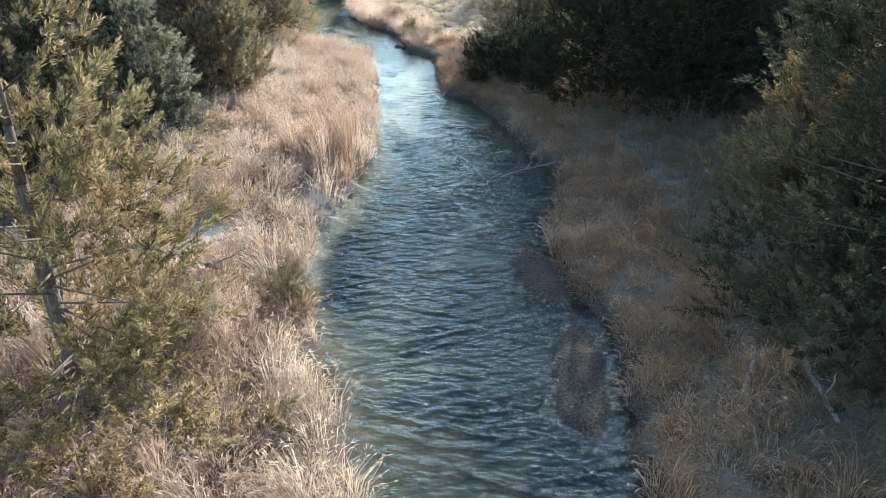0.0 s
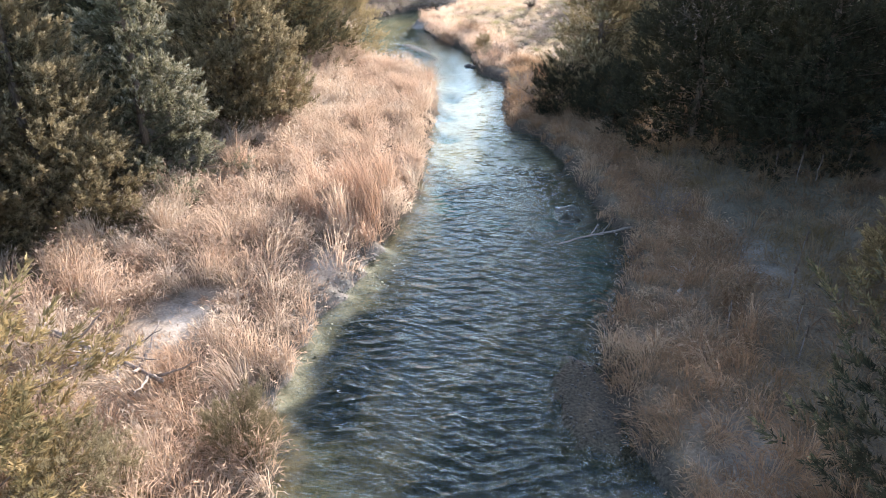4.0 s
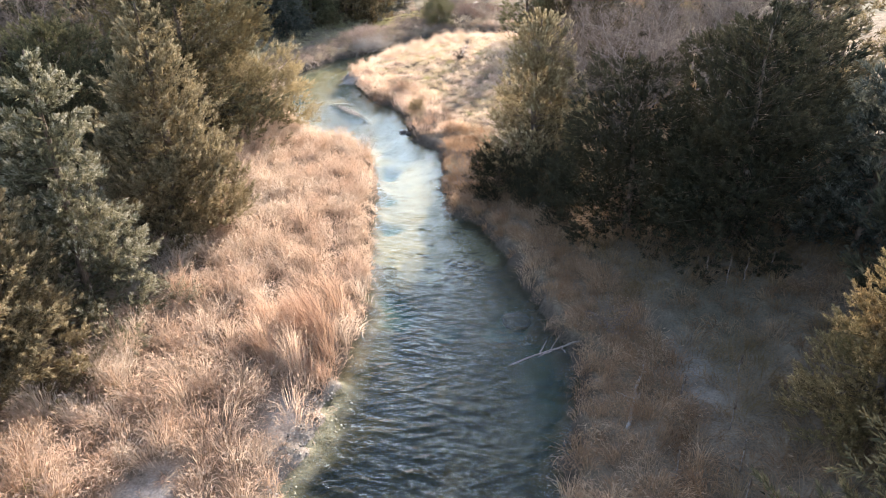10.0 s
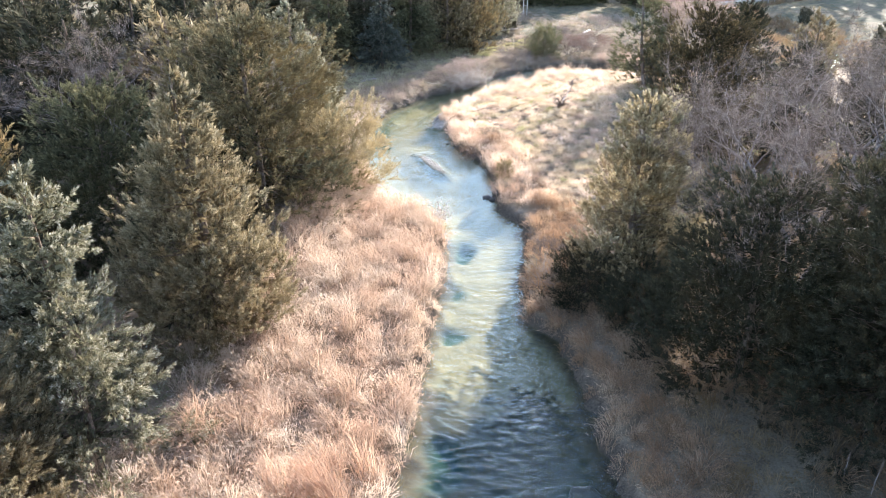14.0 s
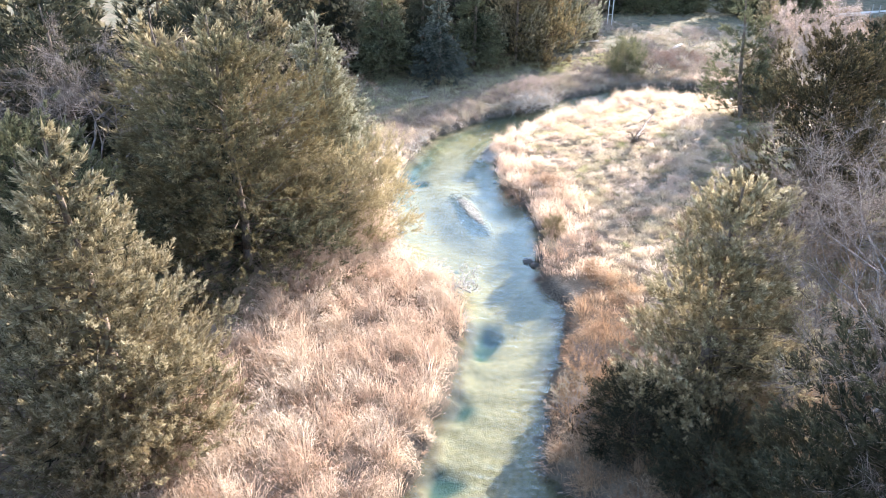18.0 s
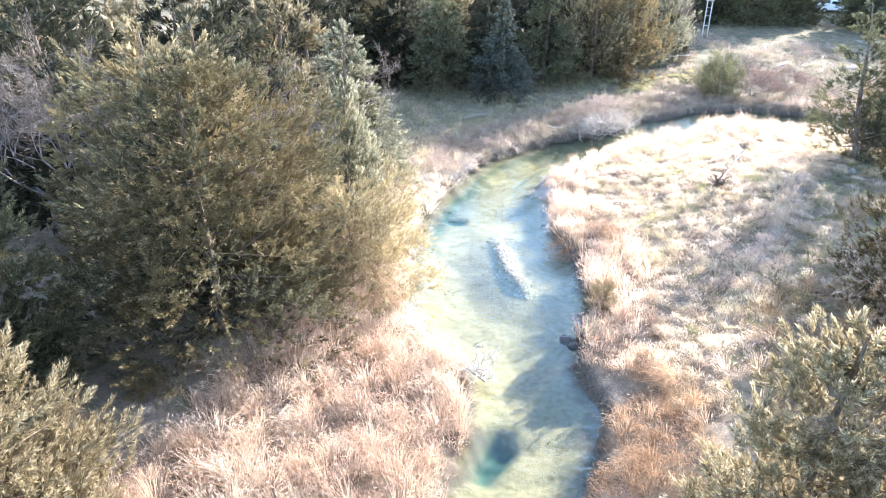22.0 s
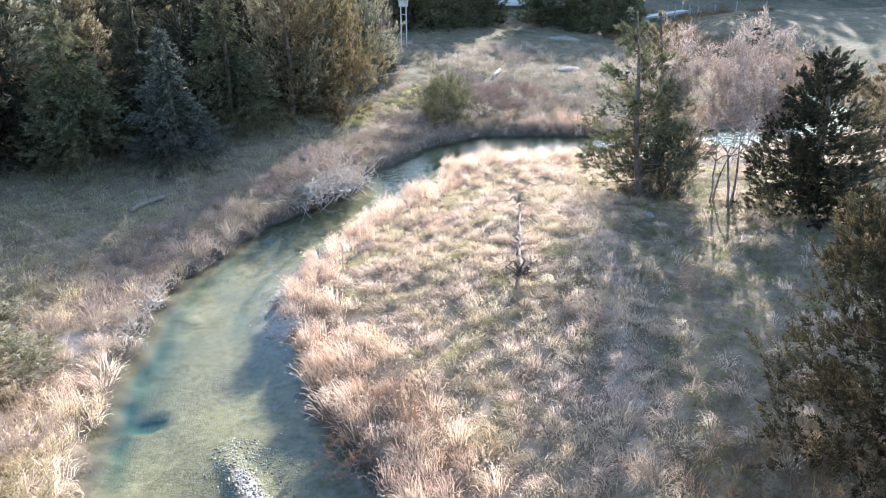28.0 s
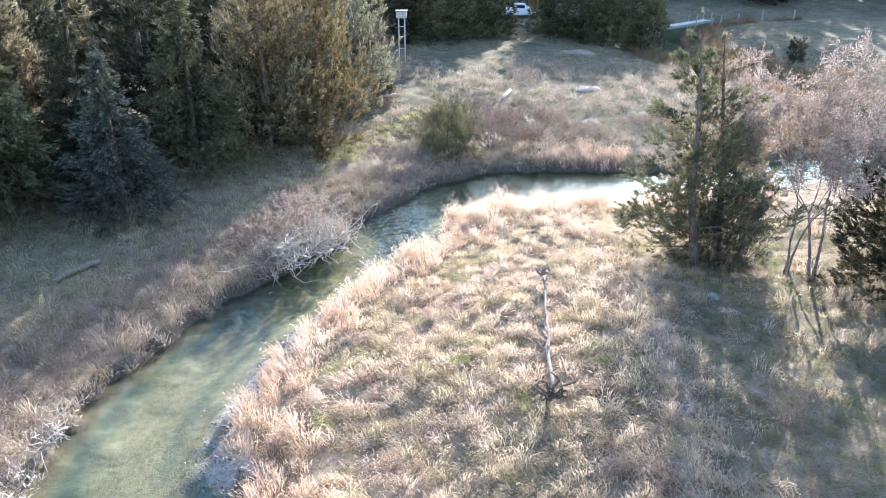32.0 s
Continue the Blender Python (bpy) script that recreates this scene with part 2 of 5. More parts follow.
M_GREEN = leafy("short_green_grass", [(0.1, (0.10, 0.112, 0.05)), (0.5, (0.205, 0.215, 0.10)), (0.9, (0.35, 0.335, 0.185))], (0.14, 0.17, 0.065), 0.6, 0.45, 0.5, 0.8)
M_OLIVE = leafy("olive_cedar_needles", [(0.1, (0.05, 0.044, 0.028)), (0.42, (0.222, 0.187, 0.112)), (0.8, (0.53, 0.455, 0.315))], (0.28, 0.21, 0.118), 0.55, 0.35, 0.45, 0.6)
# backlit cedar: shaded body and golden rim light are put into the colour
M_UMBER = leafy("backlit_umber_cedar_needles", [(0.1, (0.017, 0.015, 0.010)), (0.45, (0.064, 0.05, 0.028)), (0.85, (0.29, 0.21, 0.105))], (0.042, 0.044, 0.025), 0.55, 0.22, 0.5, 0.6)
# low tone also stands for the shaded side of the backlit east bank cedars
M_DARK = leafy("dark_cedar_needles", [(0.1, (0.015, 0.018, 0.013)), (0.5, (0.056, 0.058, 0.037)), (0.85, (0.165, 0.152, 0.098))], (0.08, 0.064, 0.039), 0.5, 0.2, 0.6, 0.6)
M_CEDAR = leafy("green_and_golden_cedar_needles", [(0.1, (0.024, 0.026, 0.018)), (0.45, (0.105, 0.102, 0.06)), (0.85, (0.37, 0.33, 0.215))], (0.29, 0.205, 0.095), 0.62, 0.24, 0.28, 0.6)
M_PINE = leafy("deep_green_pine_needles", [(0.1, (0.024, 0.028, 0.018)), (0.45, (0.125, 0.126, 0.074)), (0.85, (0.38, 0.355, 0.22))], (0.20, 0.18, 0.09), 0.5, 0.3, 0.5, 0.6)
M_STRAW = leafy("straw_green_needles", [(0.1, (0.09, 0.076, 0.045)), (0.45, (0.29, 0.24, 0.14)), (0.85, (0.58, 0.49, 0.32))], (0.36, 0.27, 0.145), 0.5, 0.38, 0.5, 0.6)
M_RUST = leafy("rusty_cedar_needles", [(0.1, (0.07, 0.052, 0.03)), (0.42, (0.25, 0.18, 0.092)), (0.8, (0.54, 0.40, 0.22))], (0.17, 0.165, 0.085), 0.55, 0.36, 0.6, 0.6)
M_SILVER = leafy("silver_green_needles", [(0.1, (0.07, 0.068, 0.044)), (0.4, (0.255, 0.245, 0.158)), (0.75, (0.68, 0.64, 0.52))], (0.30, 0.265, 0.16), 0.45, 0.36, 0.6, 0.6)
M_BLUE = leafy("blue_spruce_needles", [(0.1, (0.022, 0.03, 0.027)), (0.45, (0.10, 0.108, 0.088)), (0.85, (0.30, 0.31, 0.265))], (0.08, 0.083, 0.062), 0.55, 0.25, 0.6, 0.6)
M_TWIG = leafy("grey_twigs", [(0, (0.09, 0.07, 0.06)), (0.5, (0.18, 0.142, 0.122)), (1, (0.36, 0.305, 0.27))], (0.14, 0.107, 0.09), 0.5, 0.15)
M_BUFF = leafy("buff_twigs_and_dead_leaves", [(0.1, (0.24, 0.18, 0.148)), (0.5, (0.47, 0.375, 0.32)), (0.9, (0.74, 0.63, 0.55))], (0.40, 0.305, 0.26), 0.5, 0.34, 0.35, 0.4)
M_REDTWIG = leafy("reddish_twigs", [(0, (0.14, 0.075, 0.055)), (0.5, (0.29, 0.185, 0.145)), (1, (0.47, 0.34, 0.275))], (0.24, 0.17, 0.125), 0.5, 0.15)
M_WEATHERED = plain("weathered_wood", (0.25, 0.205, 0.175), 0.9, vary=0.4, scale=9)
M_BLEACH = plain("bleached_wood", (0.45, 0.41, 0.37), 0.85, vary=0.35, scale=9)
M_BRUSH = plain("grey_brushwood", (0.46, 0.41, 0.36), 0.9, vary=0.4, scale=7)
M_BARK = bark("cedar_bark", (0.07, 0.05, 0.04), (0.22, 0.17, 0.13))
M_GREYBARK = bark("grey_bark", (0.14, 0.11, 0.10), (0.38, 0.33, 0.30))
M_STONE = plain("river_stone", (0.25, 0.23, 0.205), 0.8, vary=0.45, scale=4)
M_MOUND = plain("bare_soil", (0.24, 0.20, 0.16), 0.95, vary=0.35, scale=3)
M_ROCK = plain("dark_wet_rock", (0.06, 0.055, 0.05), 0.5, vary=0.5, scale=8)

# ---------------------------------------------------------------- mesh helpers
rng = np.random.default_rng(7)


def part(name, mesh, material, parent=None, label=""):
    mesh.materials.clear()
    mesh.materials.append(material)
    ob = new(name, mesh)
    if parent is not None:
        ob.parent = parent
    return tagged(ob, label=label)


def thing(name, place, label, category, group="", kind="", rz=0.0, scale=1.0):
    ob = new(name)
    ob.empty_display_size = 0.2
    ob.matrix_basis = pose(*place, 0, 0, rz) @ Matrix.Diagonal((scale, scale, scale, 1))
    return tagged(ob, label, category, group, kind)


def make(name, verts, tris, smooth=False):
    """A triangle mesh from arrays."""
    me = bpy.data.meshes.new(name)
    verts, tris = np.asarray(verts, np.float32), np.asarray(tris, np.int32)
    me.vertices.add(len(verts))
    me.vertices.foreach_set("co", verts.ravel())
    me.loops.add(tris.size)
    me.loops.foreach_set("vertex_index", tris.ravel())
    me.polygons.add(len(tris))
    me.polygons.foreach_set("loop_start", np.arange(len(tris), dtype=np.int32) * 3)
    me.polygons.foreach_set("loop_total", np.full(len(tris), 3, np.int32))
    me.polygons.foreach_set("use_smooth", np.full(len(tris), smooth))
    me.update(calc_edges=True)
    return me


def unit(v):
    return v / np.maximum(np.linalg.norm(v, axis=-1, keepdims=True), 1e-9)


def kites(base, way, length, width, droop=0.0, widest=0.55):
    """Many blades: base, two sides, tip, folded at the widest place. Arrays of n."""
    n = len(base)
    way = unit(way)
    side = unit(np.cross(way, rng.normal(size=(n, 3))))
    length, width = np.broadcast_to(length, n)[:, None], np.broadcast_to(width, n)[:, None]
    mid = base + way * length * widest
    tip = base + way * length
    tip[:, 2] -= np.broadcast_to(droop, n) * length[:, 0]
    v = np.stack([base, mid - side * width / 2, mid + side * width / 2, tip], 1).reshape(-1, 3)
    i = np.arange(n)[:, None] * 4
    f = np.concatenate([i + [0, 1, 2], i + [1, 3, 2]], 1).reshape(-1, 3)
    return v, f


def spikes(base, way, length, width):
    """Many single triangles, pointed at the far end."""
    n = len(base)
    way = unit(way)
    side = unit(np.cross(way, rng.normal(size=(n, 3)))) * width[:, None] / 2
    v = np.stack([base - side, base + side, base + way * length[:, None]], 1).reshape(-1, 3)
    return v, np.arange(n * 3).reshape(-1, 3)


def tubes(a, b, ra, rb, sides=4):
    """Tapered sticks from a to b."""
    n = len(a)
    d = unit(b - a)
    s = unit(np.cross(d, np.where(np.abs(d[:, 2:3]) > 0.9, [[1.0, 0, 0]], [[0, 0, 1.0]])))
    u = np.cross(d, s)
    ang = np.arange(sides) * 2 * np.pi / sides
    ring = np.cos(ang)[None, :, None] * s[:, None] + np.sin(ang)[None, :, None] * u[:, None]
    v = np.concatenate([a[:, None] + ring * np.broadcast_to(ra, n)[:, None, None], b[:, None] + ring * np.broadcast_to(rb, n)[:, None, None]], 1)
    j = np.arange(sides)
    k = (j + 1) % sides
    quad = np.concatenate([np.stack([j, k, k + sides], 1), np.stack([j, k + sides, j + sides], 1)])
    cap = np.stack([np.full(sides - 2, sides), sides + j[1:-1], sides + j[2:]], 1)
    cap0 = np.stack([np.zeros(sides - 2, int), j[2:], j[1:-1]], 1)
    f = np.concatenate([quad, cap, cap0])[None] + (np.arange(n) * 2 * sides)[:, None, None]
    return v.reshape(-1, 3), f.reshape(-1, 3)


def join(*pairs):
    vs, fs, k = [], [], 0
    for v, f in pairs:
        vs.append(v)
        fs.append(f + k)
        k += len(v)
    return np.concatenate(vs), np.concatenate(fs)


# ---------------------------------------------------------------- plan of the creek
LEFT = [(-2.5, -14), (-1.8, 0), (-1.4, 8), (-1.6, 10.5), (-2.3, 12.5), (-2.9, 15), (-4.2, 18.5), (-4.3, 22), (-3.6, 24), (-3.2, 28.3), (-2.8, 31),
        (-3.2, 35.2), (-3.6, 39.4), (-3.9, 44.3), (-4.6, 48.6), (-6, 51.8), (-8.9, 53.5), (-10.8, 56), (-12.4, 59.5), (-14.1, 64), (-14.8, 68), (-14.9, 72),
        (-14.8, 75), (-13.5, 78.3), (-12, 81.6), (-10.2, 83.8), (-7.6, 87.5), (-7.2, 90.4), (-5.4, 92.3), (-3.7, 95.3), (0.2, 98), (5, 98.4), (12, 98),
        (20, 100.5), (27, 103), (31, 112), (28, 124), (22.4, 132), (22.6, 143), (25.5, 151), (31, 161), (46, 167), (80, 172)]
RIGHT = [(5, -14), (4.4, 0), (4.2, 8), (4.2, 11.9), (4.9, 14.4), (4.7, 16.8), (4.0, 18.4), (3.8, 20.5), (3.7, 22), (4.0, 23.3), (4.8, 25.8), (5.1, 28.5), (4.3, 30.3), (3.8, 33),
         (2.9, 37), (1.8, 40), (0.4, 41.4), (-0.3, 45), (-0.4, 49), (-0.9, 52), (-2.5, 54), (-3.0, 57), (-3.4, 59.5), (-5, 63), (-6.9, 65.4), (-8.1, 68.5),
         (-8.9, 70.6), (-10.0, 71), (-10.2, 73.5), (-9.8, 76), (-8.7, 79), (-7, 82.2), (-5.4, 84.6), (-3.2, 87.4), (-2.2, 90.7), (0.4, 92.3), (4.6, 92.8), (10, 92),
         (14, 94), (20, 95.5), (28, 98.5), (33, 104), (34.5, 112), (31, 124.5), (25, 133.5), (26.2, 142), (29, 150), (34.2, 158), (48, 163.5), (82, 168.5)]
BANK = np.array(LEFT + RIGHT[::-1], float)


def from_line(p, pts, closed=False):
    """Distance of the points p (n, 2) from a broken line."""
    a = np.asarray(pts, float)
    b = np.roll(a, -1, 0) if closed else a[1:]
    a = a if closed else a[:-1]
    best = np.full(len(p), 1e9)
    for s, e in zip(a, b):
        d = e - s
        k = np.clip(((p - s) @ d) / (d @ d), 0, 1)
        best = np.minimum(best, np.hypot(*(p - s - k[:, None] * d).T))
    return best


def inside(p, poly):
    q = np.zeros(len(p), bool)
    for (x0, y0), (x1, y1) in zip(poly, np.roll(poly, -1, 0)):
        c = (y0 > p[:, 1]) != (y1 > p[:, 1])
        with np.errstate(divide="ignore", invalid="ignore"):
            q ^= c & (p[:, 0] < (x1 - x0) * (p[:, 1] - y0) / (y1 - y0) + x0)
    return q


def wob(p, f, seed=0.0):
    """Cheap smooth unevenness, about -1 to 1."""
    x, y = p[:, 0] * f + seed, p[:, 1] * f - seed * 1.7
    return (np.sin(x * 1.0 + 1.3 * np.sin(y * 0.7)) + np.sin(y * 1.3 + 1.1 * np.sin(x * 0.9 + 2)) + 0.5 * np.sin(x * 2.3 - y * 1.9 + 1)) / 2.5


def step(x, a, b):
    k = np.clip((x - a) / (b - a), 0, 1)
    return k * k * (3 - 2 * k)


def shore(p):
    """Signed distance from the water's edge, positive on land; and distances from each bank."""
    wig = 0.22 * wob(p, 2.6) + 0.12 * wob(p, 6.1, 3)
    dl, dr = from_line(p, LEFT), from_line(p, RIGHT)
    d = np.minimum(dl, dr)
    return np.where(inside(p, BANK), -d, d) + wig * (d < 8), dl, dr


BARS = [(-8.1, 61.6, 0.40, 2.1, 0.62), (-9.3, 71.6, 0.7, 1.5, 0.1), (-9.3, 75.0, 0.6, 2.4, -0.32), (3.2, 19.4, 0.75, 1.8, 0.1), (3.6, 14.2, 0.72, 2.6, -0.12)]


SHOALS = [(-8.0, 62.0, 2.6, 5.5, 0.6, -0.17), (-9.6, 74.0, 1.6, 4.5, -0.1, -0.2), (-2.4, 44.0, 1.4, 7.0, 0.0, -0.3), (-11.5, 71.0, 1.8, 8.0, -0.25, -0.32), (-2.6, 20.8, 1.2, 3.2, 0.25, -0.16)]

HOLES = [(-2.9, 39.9, 0.7, 0.6), (-3.5, 43.6, 0.75, 0.8), (-3.8, 48.5, 0.8, 1.5), (-12.9, 65.8, 0.5, 0.45), (-1.8, 32.2, 0.9, 1.4), (0.4, 31.2, 0.5, 0.6), (2.7, 31.4, 1.0, 1.0)]


def height(p):
    s, dl, dr = shore(p)
    east = dr < dl
    land = np.maximum(s, 0)
    bank = 0.42 * step(land, 0, 0.55) + 0.25 * step(land, 0.4, 3)
    z = bank + np.where(east, 1.15 * step(land, 1.5, 13), 0.55 * step(land, 2, 14)) + 0.5 * step(land, 10, 40)
    z = z + 0.10 * wob(p, 0.8) * step(land, 0.3, 3) + 0.05 * wob(p, 2.7, 5) * step(land, 0.3, 2) + 0.10 * wob(p, 4.6, 9) * east * step(p[:, 1], 54, 60) * (1 - step(p[:, 1], 90, 96)) * step(land, 1.5, 3) + 0.02 + 0.6 * step(p[:, 1], 95, 125) * step(land, 1, 8)
    far = np.maximum(np.hypot(p[:, 0], p[:, 1] - 70) - 130, 0)
    z = z + 0.012 * far + 1.5 * wob(p, 0.012) * step(far, 0, 150)
    dep = np.maximum(-s, 0)
    bed = -(0.10 + 0.40 * step(dep, 0, 1.6) + 0.22 * step(dep, 1.0, 3)) - 0.05 * wob(p, 1.5, 2) - 0.03 * wob(p, 4.2, 1)
    pool = 0.5 * np.exp(-(((p[:, 0] + 13.6) / 0.9) ** 2 + ((p[:, 1] - 67) / 3.5) ** 2)) + 0.8 * np.exp(-(((p[:, 0] - 4.0) / 1.0) ** 2 + ((p[:, 1] - 27.5) / 3.5) ** 2))
    for x, y, a, b in HOLES:
        pool = pool + 1.1 * np.exp(-((((p[:, 0] - x) / a) ** 2 + ((p[:, 1] - y) / b) ** 2) * (1 + 0.45 * wob(p, 2.6, x) + 0.3 * wob(p, 5.5, y))) ** 2)
    bed = bed - 0.5 * pool * step(dep, 0, 0.6)
    for x, y, a, b, turn, lift in SHOALS:
        c, q = math.cos(turn), math.sin(turn)
        u, w = (p[:, 0] - x) * c + (p[:, 1] - y) * q, -(p[:, 0] - x) * q + (p[:, 1] - y) * c
        k = 1 - step(np.sqrt((u / a) ** 2 + (w / b) ** 2), 0.3, 1.3)
        bed = bed + k * np.maximum(lift - bed, 0)
    dune = p[:, 1] * 4.2 + 1.6 * np.sin(p[:, 0] * 0.9 + p[:, 1] * 0.5) + 1.2 * np.sin(p[:, 0] * 1.7)
    bed = bed + 0.045 * (np.abs(np.sin(dune * 0.5)) - 0.5) * step(p[:, 1], 34, 42) * (1 - step(p[:, 1], 54, 58)) * step(dep, 0.3, 1.0)
    bar = np.zeros(len(p))
    for x, y, a, b, turn in BARS:
        c, q = math.cos(turn), math.sin(turn)
        u, w = (p[:, 0] - x) * c + (p[:, 1] - y) * q, -(p[:, 0] - x) * q + (p[:, 1] - y) * c
        r = np.sqrt((u / a) ** 2 + (w / b) ** 2) + 0.12 * wob(p, 3.0, 4) + np.where(x > 0, 0.16 * wob(p, 5.6, 2) + 0.1 * wob(p, 11.0, 5), 0)
        bar = np.maximum(bar, 1 - (step(r, 0.6, 1.8) if x < 0 else step(r, 0.85, 1.2)))
    bed = bed + bar * (0.055 + 0.035 * (p[:, 0] > 0) - bed)
    return np.where(s > 0, z, bed), s, east, bar, dep, pool


def line_of(parts):
    out = []
    for a, b, st in parts:
        out += list(np.arange(a, b, st))
    return np.array(out + [parts[-1][1]])


def build_ground():
    xs = line_of([(-2500, -300, 300), (-300, -100, 25), (-100, -40, 4), (-40, -18, 0.8), (-18, 14, 0.23), (14, 40, 0.8), (40, 100, 4), (100, 300, 25), (300, 2500, 300)])
    ys = line_of([(-2500, -300, 300), (-300, -30, 30), (-30, 6, 1.5), (6, 100, 0.25), (100, 160, 0.9), (160, 260, 6), (260, 500, 30), (500, 2500, 300)])
    gx, gy = np.meshgrid(xs, ys)
    p = np.stack([gx.ravel(), gy.ravel()], 1)
    z, s, east, bar, dep, pool = height(p)
    w, h = len(xs), len(ys)
    i = (np.arange(h - 1)[:, None] * w + np.arange(w - 1)[None]).ravel()
    f = np.concatenate([np.stack([i, i + 1, i + w + 1], 1), np.stack([i, i + w + 1, i + w], 1)])
    me = make("ground", np.column_stack([p, z]), f, True)
    land = np.maximum(s, 0)
    x, y = p.T
    green = np.clip(0.2 + 0.25 * step(land, 4, 9) * (y > 55) + 0.7 * (y > 100), 0, 1)
    green = np.where((~east) & (y < 58), 0.12, green)
    green = np.where(east & (y < 45), 0.35 + 0.5 * np.exp(-(((x - 9) / 4) ** 2 + ((y - 30) / 4) ** 2)), green)
    mud = np.where(s > 0, (1 - step(land, 0.25, 0.7)), 0)
    mud = np.maximum(mud, bar * ((x > 0) & (s < 0)) * 1.0)
    edge = (s <= 0.02) * (1 - step(dep, 0.15, 0.7)) * (1 - bar * (x < 0))
    pale = np.maximum(0.8 * step(bar, 0.85, 0.98) * (x < 0), 0.7 * np.exp(-(((x + 7.4) / 0.9) ** 2 + ((y - 20.3) / 1.5) ** 2)) + 0.7 * np.exp(-(((x + 4.6) / 0.8) ** 2 + ((y - 24.2) / 1.3) ** 2)))
    pale = np.maximum(pale, 0.9 * np.exp(-(((x + 17.4 - 0.5 * (y - 68.5)) / 1.0) ** 2 + ((y - 68.5) / 2.6) ** 2)))
    pale = np.maximum(pale, 0.3 * np.exp(-(((x - 8.6) / 1.0) ** 2 + ((y - 26.4) / 2.4) ** 2)) + 0.5 * np.exp(-(((x - 6.4) / 0.8) ** 2 + ((y - 17.2) / 1.6) ** 2)))
    pale = np.maximum(pale, 0.4 * (east & (y > 70.5) & (y < 88)) * (1 - step(land, 0.6, 1.2)) * (s > -0.4))
    pale = np.maximum(pale, 0.75 * np.exp(-(((x + 7.4) / 1.4) ** 2 + ((y - 97.2) / 1.2) ** 2)) * (s > 0.3) + 0.55 * east * (y > 58) * (y < 88) * np.exp(-((x - 3.6 - 0.14 * (y - 66) - 0.2 * wob(p, 1.1)) / 0.35) ** 2))
    pale = np.maximum(pale, 0.55 * (~east) * (y > 18) * (y < 27) * np.exp(-((s + 0.1) / 0.45) ** 2))
    bed = (s <= 0.02) * 1.0 * (1 - bar * (x > 0) * 0.8) * (1 - 0.85 * edge * ~((y > 18) & (y < 27) & ~east))
    mud = np.maximum(mud, edge)
    # shade on the east slope, painted in by way of the mud mask
    mud = np.maximum(mud, 0.25 * east * step(land, 1.5, 4) * (1 - step(y, 44, 50)))
    dl, dr = shore(p)[1:]
    trough = np.exp(-((dl - 0.6 - 0.3 * wob(p, 0.9, 2)) / 0.5) ** 2) * step(y, 60, 64) * (1 - step(y, 83, 87)) + 0.8 * np.exp(-((dr - 1.3) / 0.28) ** 2) * step(y, 70, 72) * (1 - step(y, 84, 88))
    deep = np.clip(1.1 * pool + 0.65 * trough, 0, 1) * (s < 0)
    weed = np.clip(0.82 * (1 - step(y, 31, 42)) + 0.22 * np.exp(-((dep - 0.3) / 0.5) ** 2) * (y > 40) + 0.12, 0, 1)
    ripple = np.abs(np.sin((y * 4.2 + 1.6 * np.sin(x * 0.9 + y * 0.5) + 1.2 * np.sin(x * 1.7)) * 0.5)) + 0.2 * wob(p, 2.2, 6)
    weed = weed + 0.42 * (1 - step(ripple, 0.12, 0.4)) * step(y, 34, 42) * (1 - step(y, 84, 88)) * step(dep, 0.4, 1.0) * (0.5 + 0.5 * wob(p, 0.9, 8))
    for name, val in (("green", green), ("mud", mud), ("pale", pale), ("bed", bed), ("deep", deep), ("weed", weed)):
        a = me.attributes.new(name, "FLOAT", "POINT")
        a.data.foreach_set("value", np.clip(val, 0, 1).astype(np.float32))
    ob = part("ground", me, M_GROUND)
    tagged(ob, "grassy creek valley floor with muddy banks and sandy streambed", "ground", kind="structure")


def build_water():
    xs, ys = np.arange(-24, 84.1, 1.0), np.arange(-16, 170.1, 1.0)
    gx, gy = np.meshgrid(xs, ys)
    p = np.stack([gx.ravel(), gy.ravel()], 1)
    w, h = len(xs), len(ys)
    i = (np.arange(h - 1)[:, None] * w + np.arange(w - 1)[None]).ravel()
    f = np.concatenate([np.stack([i, i + 1, i + w + 1], 1), np.stack([i, i + w + 1, i + w], 1)])
    s = shore(p)[0]
    keep = (s[f] < 1.2).any(1)
    me = make("water", np.column_stack([p, np.zeros(len(p))]), f[keep], True)
    x, y = p.T
    rif = 0.14 + 0.55 * np.exp(-(((x - 0.9) / 1.3) ** 2 + ((y - 43) / 8.0) ** 2)) + 0.80 * np.exp(-((y - 21) / 13.0) ** 2) * (1 - 0.25 * step(np.abs(x - 0.2), 2.4, 4.0)) + 0.55 * np.exp(-(((x + 5.5) / 2.2) ** 2 + ((y - 90) / 3.0) ** 2))
    a = me.attributes.new("riffle", "FLOAT", "POINT")
    a.data.foreach_set("value", rif.astype(np.float32))
    sheet = part("water", me, M_WATER)
    sheet.visible_shadow = False
    tagged(sheet, "clear shallow creek water with rippled surface", "water", kind="structure")


build_ground()
build_water()


def ground_z(x, y):
    return float(height(np.array([[x, y]], float))[0][0])


